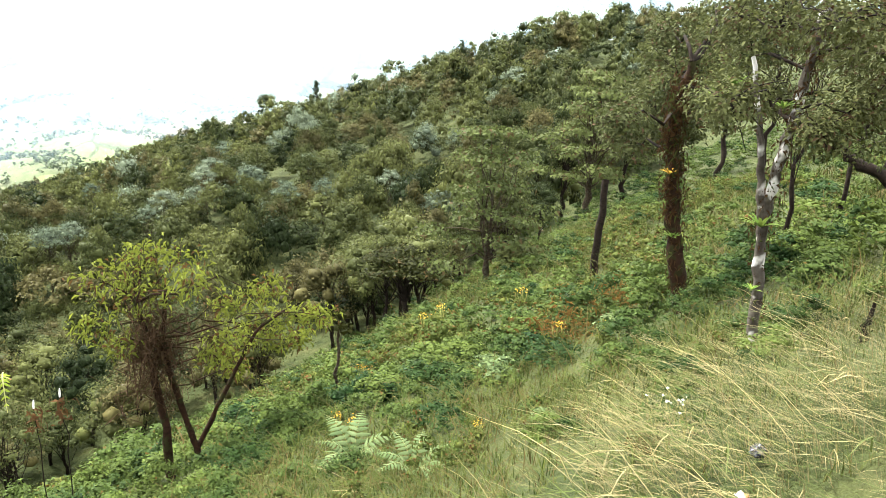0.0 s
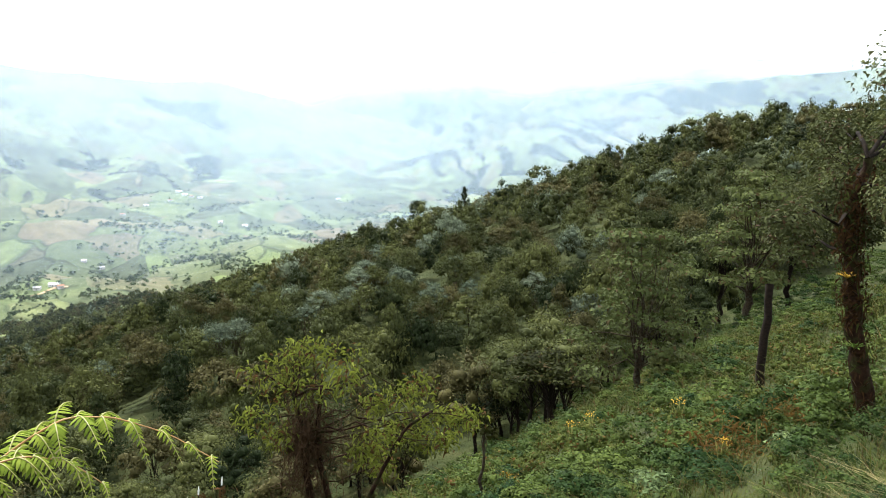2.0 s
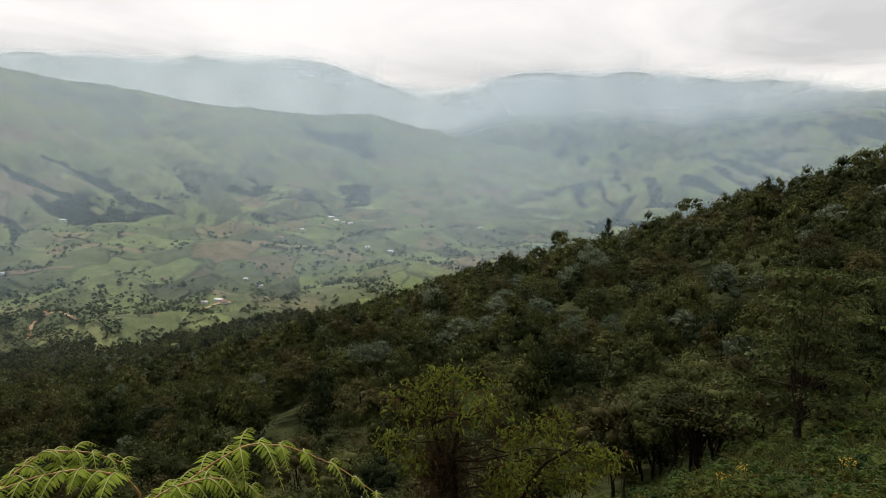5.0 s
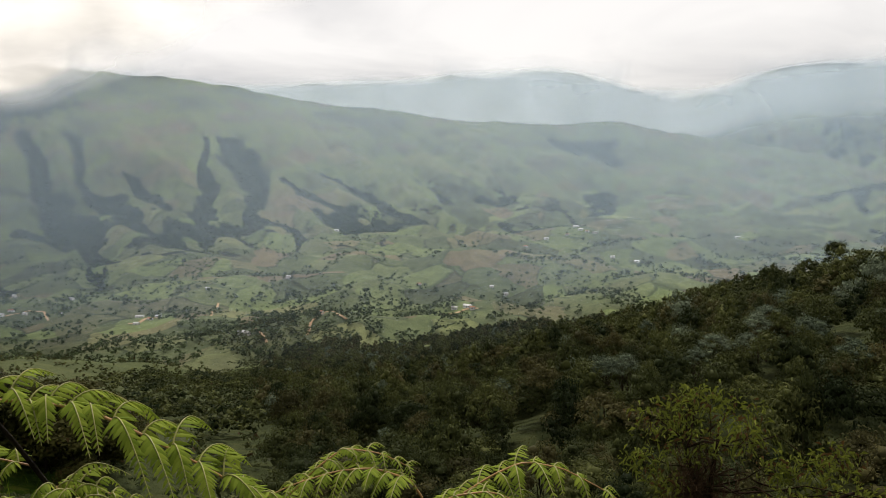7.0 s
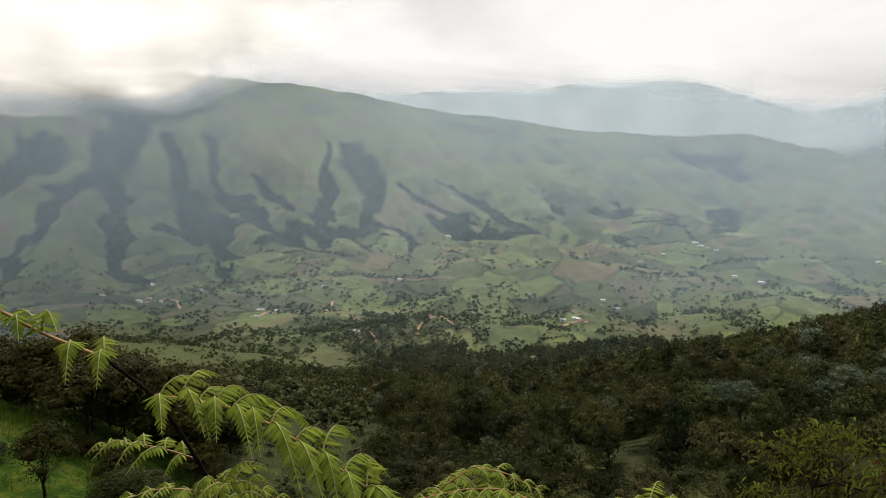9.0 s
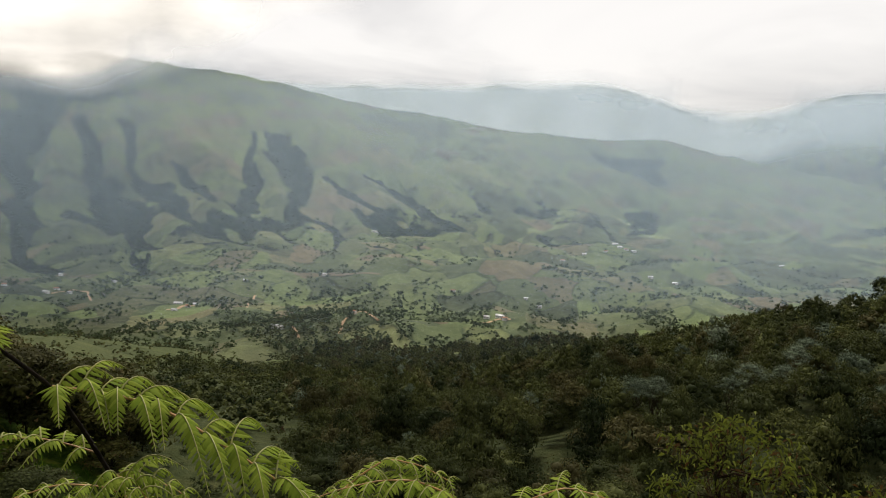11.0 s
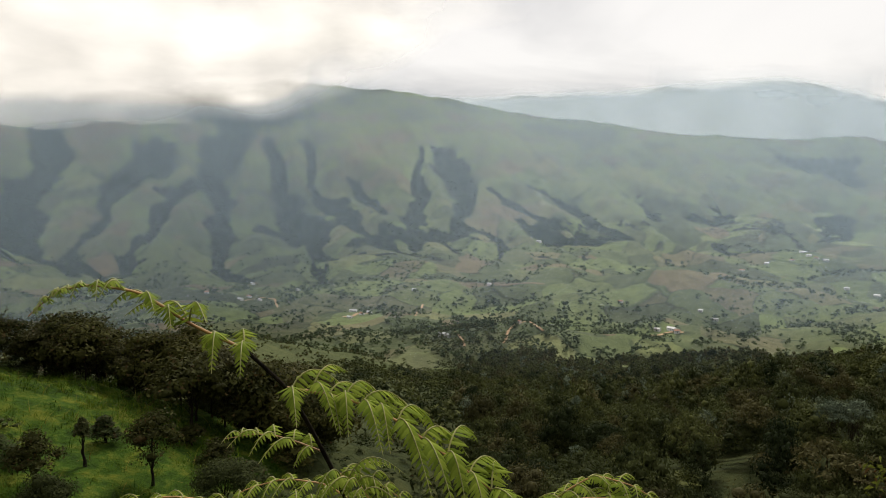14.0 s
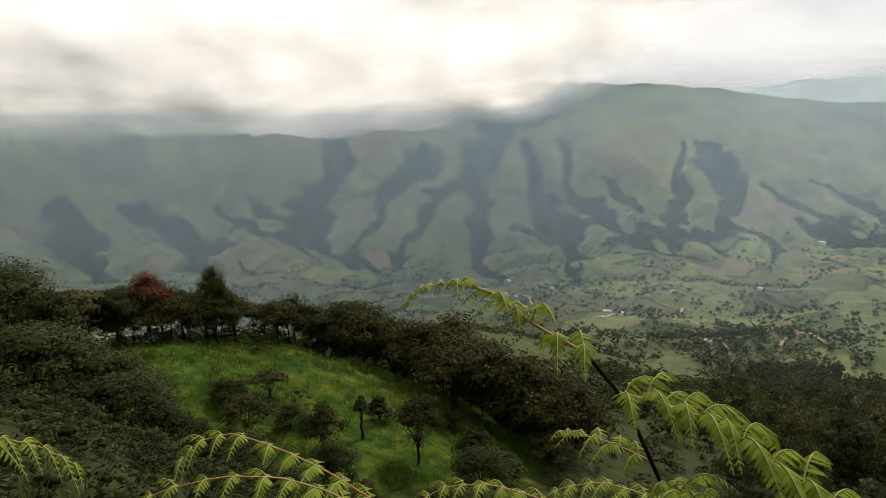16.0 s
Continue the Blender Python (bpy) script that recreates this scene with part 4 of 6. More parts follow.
def crowns(kinds, lobes, per_lobe, leaf, seed, core=True):
    out = []
    for k, kind in enumerate(kinds):
        v, f = crown_arrays(kind, seed + k, lobes, per_lobe, leaf, core)
        out.append((v - (0, 0, 0.12), tri_fix(f)))
    return out


def scatter(seed, step_, r0, r1, az0, az1, mask):
    """Jittered places on the land in a sector, kept where mask says so."""
    rng = np.random.default_rng(seed)
    n = int(math.radians(az1 - az0) / 2 * (r1 ** 2 - r0 ** 2) / step_ ** 2)
    r = np.sqrt(rng.uniform(r0 ** 2, r1 ** 2, n))
    a = np.radians(rng.uniform(az0, az1, n))
    x, y = r * np.sin(a), r * np.cos(a)
    keep = rng.uniform(0, 1, n) < mask(x, y, r, np.degrees(a))
    x, y, r = x[keep], y[keep], r[keep]
    return np.stack((x, y, land(x, y)), -1), r, rng


def past_edge(x, y):
    return -0.52 * x + 0.855 * y - 18.0


def forest_mask(x, y, r, az):
    d, _, _ = along(SPUR, x, y)
    return np.where((past_edge(x, y) > 10) & (d < 22) & (az > -31 - 4 * noise2(r / 60, r * 0, 4)) & (r > 42), 1.0, 0.0)


def build_forest():
    kinds = ("round", "round", "tall", "round", "flat", "round")
    near_t, mid_t, far_t = crowns(kinds, 14, 85, 0.046, 200, "full"), crowns(kinds, 10, 40, 0.066, 220, "plain"), crowns(kinds, 8, 16, 0.10, 240, "plain")
    # nearest trees: things of their own, built a few times and repeated
    P, r, rng = scatter(3, 4.5, 42, 170, -37, 66, forest_mask)
    P2, r2, _ = scatter(4, 5.7, 170, 660, -37, 66, forest_mask)
    P, r = np.concatenate((P, P2)), np.concatenate((r, r2))
    order = np.argsort(r)
    P, r = P[order], r[order]
    n = len(P)
    wid = rng.uniform(4.4, 8.2, n) * np.where(r > 170, 1.2, 1.0)
    tall = rng.uniform(0.9, 1.5, n) * wid + 2.0
    tall = np.minimum(tall, 12.0) * rng.choice((0.7, 0.85, 1.0, 1.12), n)
    pick = rng.integers(0, len(kinds), n)
    turn = rng.uniform(0, 6.28, n)
    tint = rng.uniform(0, 1, n)
    mats = rng.choice(3, n, p=(0.80, 0.15, 0.05))
    single = 90
    protos = []
    for k in range(8):
        mat, word = ((FOREST, "dense dark green"), (FOREST, "dense dark green"), (FOREST_BROWN, "brownish green"), (FOREST, "dense dark green"))[k % 4]
        protos.append(tree("forest_tree", f"{word} forest tree with a ragged leafy crown", kinds[k % 6], 300 + k, 9.0, 6.5, 0.8, 0.16, mat, BARK_DARK,
                           Vector(P[k]) - Vector((0, 0, 0.3)), 20, 110, 0.21, "full", group="trees of the forest slope"))
    for az, el, w, kind in ((11.8, -6.9, 11.0, "round"), (25.5, -3.2, 9.0, "round"), (16.5, -6.0, 7.0, "tall")):
        q, rr = on_ground(az, el, 600, FIRST, 15.0)
        q = Vector(SPUR[np.argmin(np.abs(np.degrees(np.arctan2(SPUR[:, 0], SPUR[:, 1])) - az))])
        q.z = height(q.x, q.y)
        hh = EYE_Z + math.hypot(q.x, q.y) * math.tan(radians(el)) - q.z + 1.0
        tree("emergent_tree", "dark tree standing above the forest skyline", kind, 350 + int(az), max(9.0, hh), w, 0.6, 0.25, DARK_LEAF, BARK_DARK, q, 16, 90, 0.6)
    for k in range(8, single):
        s = wid[k] / 6.5
        copy_thing(protos[k % 8], Matrix.LocRotScale(Vector(P[k]) - Vector((0, 0, 0.3)), Euler((0, 0, turn[k])), (s, s, s * rng.uniform(0.8, 1.1))))
    rest = np.arange(n) >= single
    sizes = np.stack((wid, wid, tall), -1)
    for mat, which, word in ((FOREST, 0, "dark green"), (FOREST_BROWN, 1, "brownish"), (SILVER, 2, "silvery grey-green")):
        for tpl, lo, hi in ((near_t, 0, 140), (mid_t, 140, 290), (far_t, 290, 9999)):
            sel = rest & (mats == which) & (r >= lo) & (r < hi)
            stuff("forest_canopy", f"{word} canopy of dense cloud forest on the spur", "forest", tpl, P[sel] + (0, 0, 1.0), sizes[sel], turn[sel], pick[sel], mat, tint[sel])
    print("forest", n)


build_forest()


def build_valley_woods():
    kinds = ("round", "round", "tall", "flat")
    ravine_t = crowns(kinds, 5, 12, 0.13, 290, "plain")
    low_t, tiny_t = crowns(kinds, 3, 10, 0.22, 260, "plain"), crowns(("round", "round", "round", "round"), 1, 9, 0.42, 280, "plain")

    def shoulder_mask(x, y, r, az):
        d, _, _ = along(SHOULDER, x, y)
        hill, _, _ = along(LEFT_HILL, x, y)
        den = step(0.42, 0.58, fbm(x / 45, y / 45, 3, 91)) * 0.55 + 0.07
        return np.where((d < 12) & (az < -29), den, 0) * (1 - left_hill_part(x, y)) * step(58, 75, r)

    P, r, rng = scatter(5, 5.2, 60, 660, -96, -28, shoulder_mask)
    n = len(P)
    w = rng.uniform(1.6, 5.0, n)
    stuff("hillside_scrub", "mixed green scrub and small trees on the valley side", "scrub", low_t, P, np.stack((w, w, w * rng.uniform(0.7, 1.1, n)), -1),
          rng.uniform(0, 6.28, n), rng.integers(0, 4, n), MIXED, rng.uniform(0, 1, n))

    def ravine_mask(x, y, r, az):
        mid = -33.5 + 3.0 * (noise2(r / 130, r * 0, 99) - 0.5) * 2
        return step(7.0, 3.5, np.abs(az - mid) * np.clip(r / 500, 0.5, 1.5)) * step(-24, -29, az)

    P, r, rng = scatter(41, 5.5, 130, 760, -46, -24, ravine_mask)
    n = len(P)
    w = rng.uniform(4.5, 8.5, n)
    stuff("ravine_trees", "dense dark green trees filling the ravine below the spur", "woods", ravine_t, P, np.stack((w, w, w * rng.uniform(0.8, 1.2, n)), -1),
          rng.uniform(0, 6.28, n), rng.integers(0, 4, n), FOREST, rng.uniform(0, 1, n))

    def valley_mask(x, y, r, az):
        den = step(0.42, 0.50, fbm(x / 110, y / 110, 4, 95)) * step(0.36, 0.52, fbm(x / 35, y / 35, 2, 96)) * 0.9
        warped = np.abs(fbm(x / 160, y / 160, 3, 97) - 0.5)
        lines = np.where((warped < 0.014) | (np.abs(fbm(x / 120 + 7, y / 120, 3, 98) - 0.5) < 0.012), 0.9, 0)
        return np.maximum(np.maximum(den, lines * 0.8), 0.005) * np.where(r > 900, 0.8, 1.0) * step(1700, 1300, r)

    P, r, rng = scatter(6, 8.0, 640, 1700, -96, 30, valley_mask)
    n = len(P)
    w = rng.uniform(5.5, 12, n) * rng.choice((0.7, 1.0, 1.35), n)
    for lo, hi, tpl in ((0, 950, low_t), (950, 9999, tiny_t)):
        sel = (r >= lo) & (r < hi)
        m = sel.sum()
        stuff("valley_trees", "trees and hedgerows between the valley pastures", "trees", tpl, P[sel], np.stack((w, w, w * 0.85), -1)[sel],
              rng.uniform(0, 6.28, m), rng.integers(0, len(tpl), m), HAZED_WOOD, rng.uniform(0, 1, m))

    def gully_mask(x, y, r, az):
        z, w = land(x, y, parts=True)
        d, _, _ = along(MAIN, x, y)
        return np.where((w > 0.54) & (z < 300) & (d < -140), 0.9, 0.006) * np.where(d < -140, 1, 0)

    P, r, rng = scatter(7, 11.5, 1150, 2650, -96, 25, gully_mask)
    n = len(P)
    w = rng.uniform(8, 17, n)
    stuff("gully_woods", "dark woods filling the gullies of the mountain", "woods", tiny_t, P, np.stack((w, w, w * 0.55), -1),
          rng.uniform(0, 6.28, n), rng.integers(0, 4, n), HAZED_WOOD, rng.uniform(0, 0.6, n))
    print("woods", n)


build_valley_woods()


# ---- the near slope: trees that stand apart ----
def at_sight(az, el_base, el_top, far=300.0, stand=FIRST):
    p, r = on_ground(az, el_base, far, stand)
    return p, r, r * (math.tan(radians(el_top)) - math.tan(radians(el_base)))


def build_near_trees():
    p, r, h = at_sight(30.3, -22.4, -9.5)
    tree("layered_tree", "yellow-green tree with tiered feathery branches on the slope", "layer", 11, h, r * 0.21, 0.86, 0.005 * r, TIER, BARK, p, 30, 190, 0.0065 * r, core=False)
    p, r, h = at_sight(38.2, -15.8, -4.6)
    tree("layered_tree", "tall yellow-green tree with tiered feathery branches", "layer", 12, h, r * 0.17, 0.80, 0.005 * r, TIER, BARK, p, 32, 170, 0.006 * r, core=False)
    p, r, h = at_sight(23.1, -25.5, -19.2)
    tree("flat_topped_tree", "small brownish flat-topped tree among the bushes", "flat", 13, h, r * 0.155, 0.75, 0.006 * r, OLIVE, BARK_DARK, p, 20, 220, 0.006 * r)
    p, r, h = at_sight(32.5, -21.5, -18.5)
    tree("small_tree", "small dark green tree among the bushes", "round", 14, h, r * 0.055, 0.8, 0.004 * r, FOREST, BARK_DARK, p, 9, 90, 0.007 * r)
    p, r, h = at_sight(17.2, -31.8, -24.3)
    tree("sapling", "thin sapling with a sparse brown crown", "tall", 15, h, r * 0.055, 0.3, 0.0035 * r, OLIVE, BARK, p, 6, 22, 0.012 * r, core=False)
    for k, (az, eb, et, w) in enumerate(((53.5, -16.5, 3, 0.16), (56.9, -14.5, 4, 0.2), (60.5, -13, 6, 0.2), (48.1, -11.7, -1, 0.11), (36.2, -16.6, -8, 0.06), (33.9, -17.3, -11, 0.05),
                                         (41, -14.1, -5, 0.08), (44.5, -12.8, -3, 0.09), (51, -10.5, 2, 0.1))):
        p, r, h = at_sight(az, eb, et)
        tree("slope_tree", "dark-trunked tree with small leaves on the grassy slope", ("round", "layer")[k % 2], 30 + k, h, r * w, 0.62, 0.0034 * r, (MIXED, TIER)[k % 2], BARK_DARK, p,
             16, 120, 0.006 * r, core=False, group="trees along the top of the slope")
    p, r, h = at_sight(39.4, -20.9, -12.7)
    rng = np.random.default_rng(4)
    v, f = tube(bend((0, 0, -0.3), (0.02 * h, 0, h), 0, 8, rng, 0.006), np.linspace(0.006 * r, 0.005 * r, 8), 9, 3, 0.08)
    me = mesh_of("dead_trunk", v, f, BARK_DARK, smooth=True)
    ob = put("dead_trunk", me)
    ob.location = p
    tagged(ob, "bare black leaning trunk standing in the bushes", "dead trunk")


build_near_trees()


def from_first(az, el, dist):
    p = polar(az, dist, el)
    return np.array((p.x + FIRST[0], p.y + FIRST[1], p.z))


def rosette(place, size, mat, label, seed, count=15):
    """A bromeliad: strap leaves that rise and bend over from one heart."""
    rng = np.random.default_rng(seed)
    root = new("bromeliad")
    root.location = place
    for k in range(count):
        V, F = [], []
        a, out = 2.4 * k, rng.uniform(0.5, 1.0)
        d = np.array((math.cos(a), math.sin(a), 0))
        w = np.array((-d[1], d[0], 0)) * 0.075 * size
        b = len(V)
        for u, q in ((0, 0.8), (0.35, 1), (0.7, 0.8), (1, 0.06)):
            c = size * (d * out * u + np.array((0, 0, 1.0)) * (1.1 - 0.5 * out) * (u - 0.62 * out * u * u))
            V += [c - w * q, c + w * q]
        F += [(b + 2 * i, b + 2 * i + 1, b + 2 * i + 3, b + 2 * i + 2) for i in range(3)]
        put("leaf", mesh_of("leaf", np.array(V), np.array(F), mat), root)
    return tagged(root, label, "bromeliad", "bromeliads on the near trees")


def grown_tree(name, label, trunks, masses, dist, leafmat, barkmat, seed, leaf, per_mass, girths, limb_from=-1, deep=0.14, hang=0.25, bough=None):
    """A tree drawn along lines of sight: trunk lines (heading, elevation) and leaf masses (heading, elevation, half width in radians)."""
    rng = np.random.default_rng(seed)
    foot = from_first(*trunks[0][0], dist)
    foot[2] = height(foot[0], foot[1]) - 0.1
    root = new(name)
    root.location = foot
    lines = []
    for line, (g0, g1) in zip(trunks, girths):
        P = np.array([from_first(a, e, dist) for a, e in line])
        if line is trunks[0]:
            P[0] = foot
        t = np.linspace(0, len(P) - 1, 4 * len(P))
        L = np.stack([np.interp(t, np.arange(len(P)), P[:, k]) for k in range(3)], -1)
        L[1:-1] = 0.25 * L[:-2] + 0.5 * L[1:-1] + 0.25 * L[2:]
        L[1:-1] += rng.normal(0, g0 * 0.12, (len(L) - 2, 3))
        v, f = tube(L - foot, np.linspace(g0, g1, len(L)), 9, seed, 0.22)
        put("trunk", mesh_of("trunk", v, f, barkmat, smooth=True), root)
        lines.append(L)
    V, F, base, limbs = [], [], 0, []
    top = lines[limb_from]
    for a, e, half in masses:
        c = from_first(a, e, dist * (1 + rng.uniform(-deep, deep)))
        rad = half * dist
        d = rng.normal(0, 1, (per_mass, 3))
        d /= np.linalg.norm(d, axis=1, keepdims=True)
        q = c + d * rad * (1.15, 1.15, 0.8) * rng.uniform(0.2, 1.2, (per_mass, 1)) ** 0.75
        v, f = leaves(q - foot, d * 0.6 + (0, 0, 0.7), leaf, leaf * (0.30 if hang > 0.4 else 0.5), rng, hang)
        V.append(v), F.append(f + base)
        base += len(v)
        near = top[np.argmin(np.linalg.norm(top - c, axis=1) + 0.4 * np.maximum(0, top[:, 2] - c[2]))]
        limbs.append(tube(bend(near - foot, c - foot, 0.08, 6, rng, 0.05), np.linspace(girths[0][1] * 0.5, 0.006, 6), 5, seed, 0.15))
        for k in range(5):
            tip = c + rng.normal(0, 0.7, 3) * rad
            limbs.append(tube(bend(c - foot, tip - foot, 0.05, 4, rng, 0.06), np.linspace(0.010, 0.003, 4), 4))
    v, f = join(limbs)
    put("bough", mesh_of("bough", v, f, bough or barkmat, smooth=True), root)
    put("crown", mesh_of("crown", np.concatenate(V), tri_fix(np.concatenate(F)), leafmat), root)
    return tagged(root, label, "tree"), foot, lines, rng


def build_grown_trees():
    moss = ((47.1, -22.5), (45.9, -17.7), (44.9, -13.0), (44.2, -9.1), (44.3, -6.0), (44.8, -3.0))
    left = ((41.3, -9.3, 0.040), (40.2, -7.9, 0.03), (42.6, -6.6, 0.045), (43.9, -3.9, 0.05), (45.6, -6.8, 0.05), (46.0, -1.8, 0.05), (43.1, -1.1, 0.033), (47.6, -5.4, 0.04), (46.9, 2.6, 0.06), (44.4, -8.2, 0.03))
    MOSSY = grown_tree("mossy_tree", "tree with a mossy red-brown trunk hung with epiphytes", (moss,), left, 14.4, MIXED, BARK_MOSS, 16, 0.10, 800, ((0.17, 0.09),), bough=BARK_DARK)
    white = ((53.2, -25.1), (52.8, -23.1), (52.4, -19.7), (52.0, -16.3), (51.8, -13.7), (52.0, -10.7), (52.4, -7.4), (52.6, -5.3), (52.7, -3.5), (53.0, -1.0), (53.2, 3.0))
    fork = ((51.9, -15.0), (51.2, -12.0), (50.8, -9.6), (50.0, -6.0), (49.0, -2.4))
    right = ((47.9, -5.7, 0.045), (48.9, -2.4, 0.055), (47.6, 0.3, 0.05), (50.3, 0.0, 0.06), (54.2, 0.2, 0.05), (55.7, -1.9, 0.055), (55.8, 0.7, 0.055), (55.8, -5.8, 0.045),
             (57.3, -4.8, 0.045), (50.2, -5.5, 0.035), (51.3, 2.3, 0.07), (48.4, 3.2, 0.06), (55.6, 3.0, 0.07), (58.5, -2.0, 0.06), (60.0, 1.0, 0.07), (54.5, -7.6, 0.03))
    WHITE = grown_tree("white_barked_tree", "leaning tree with white lichen on its bark", (white, fork), right, 7.6, MIXED, BARK_WHITE, 17, 0.055, 850, ((0.062, 0.04), (0.05, 0.02)), 0, bough=BARK_DARK)
    for (tr, ft, lns, rg), d, n, sz in ((MOSSY, 14.4, 1700, 0.11), (WHITE, 7.6, 800, 0.05)):
        L = lns[0]
        i = rg.integers(0, len(L) - 4, n)
        i = np.where(rg.uniform(0, 1, n) < 0.5, i, rg.integers(len(L) // 3, len(L) - 2, n))
        dd = rg.normal(0, 1, (n, 3)) * (1, 1, 0.3)
        dd /= np.linalg.norm(dd, axis=1, keepdims=True)
        q = L[i] + dd * d * 0.013 * rg.uniform(0.5, 1.6, (n, 1)) + rg.normal(0, 0.02, (n, 3)) * (0, 0, d * 0.3)
        v, f = leaves(q - ft, dd, sz, sz * 0.3, rg, 0.8)
        tagged(put("epiphyte_cover", mesh_of("epiphyte_cover", v, tri_fix(f), LITTER_LEAF), tr, "shaggy brown dead leaves and mosses"), kind="stuff")
    branch = ((61.0, -12.0), (59.0, -9.7), (57.2, -9.2), (55.2, -8.0), (52.8, -7.3), (51.5, -6.0))
    foot = (62.5, -16.0)
    grown_tree("branching_tree", "dark tree with a long sideways limb", ((foot, *branch),), ((54.0, -6.0, 0.03), (57.5, -7.5, 0.035), (60.0, -7.0, 0.05), (52.3, -5.0, 0.025)), 13.0, DARK_LEAF, BARK_DARK, 19, 0.08, 420, ((0.12, 0.05),))
    # the vine-choked tree down the slope
    t1 = ((1.9, -34.1), (1.8, -31.4), (1.4, -28.8), (1.2, -25.8), (0.6, -22.6))
    t2 = ((4.3, -34.3), (3.6, -31.7), (2.6, -28.1), (2.4, -25.5), (3.0, -21.5))
    t3 = ((4.4, -33.9), (6.6, -30.8), (7.9, -28.8), (10.0, -25.5), (12.5, -24.2))
    masses = ((-1.7, -20.7, 0.037), (-0.2, -22.2, 0.041), (-2.9, -23.9, 0.029), (0.5, -19.7, 0.037), (2.2, -19.0, 0.037), (4.3, -19.6, 0.037), (5.0, -21.5, 0.033), (2.3, -22.1, 0.041), (-1.0, -25.5, 0.025),
              (7.6, -23.4, 0.029), (9.5, -23.1, 0.033), (11.4, -22.3, 0.029), (12.3, -24.7, 0.033), (14.3, -24.7, 0.029), (15.7, -24.8, 0.025), (9.3, -25.8, 0.033), (7.4, -26.1, 0.033), (11.2, -26.4, 0.029),
              (6.4, -27.3, 0.025), (8.2, -28.4, 0.025), (13.7, -26.5, 0.02))
    dist = 15.0
    root, foot, lines, rng = grown_tree("vine_tangled_tree", "sparse lime-leaved tree choked with dry brown vines", (t1, t2, t3), masses, dist, LIME, BARK_MOSS, 18, 0.15, 140,
                                        ((0.11, 0.05), (0.08, 0.04), (0.06, 0.03)), 0, 0.06, 0.55)
    vines = []
    for k in range(420):
        top = from_first(1.6 + rng.normal(0, 1.1), -25.2 + rng.normal(0, 1.7), dist + rng.normal(0, 0.25))
        low = top + (rng.normal(0, 0.30), rng.normal(0, 0.25), -rng.uniform(0.1, 1.1) * (1.4 if k % 4 == 0 else 0.7))
        vines.append(tube(bend(top - foot, low - foot, -0.05, 7, rng, 0.12), np.full(7, rng.uniform(0.003, 0.010)), 4))
    v, f = join(vines)
    tagged(put("vine_tangle", mesh_of("vine_tangle", v, f, VINE, smooth=True), root, "tangle of dry brown hanging vines"), kind="stuff")
    for k, (az, el, d, size, mat, label) in enumerate(((48.1, -4.7, 8.2, 0.26, BROMELIAD, "bright green bromeliad perched on a branch"), (51.6, -5.9, 7.4, 0.17, BROMELIAD, "bright green bromeliad perched on a branch"),
                                                       (51.7, -14.7, 7.5, 0.24, BROMELIAD, "dark spiky bromeliad on the white trunk"), (44.4, -11.6, 14.2, 0.24, YELLOW, "yellowed bromeliad on the mossy trunk"),
                                                       (47.0, -5.6, 13.6, 0.4, BROMELIAD, "green bromeliad high in the mossy tree"), (45.4, -16.5, 14.2, 0.25, BROMELIAD, "small bromeliad on the mossy trunk"),
                                                       (52.0, -19.5, 7.5, 0.13, BROMELIAD, "small bromeliad on the white trunk"))):
        rosette(Vector(from_first(az, el, d)), size, mat, label, 50 + k)


build_grown_trees()


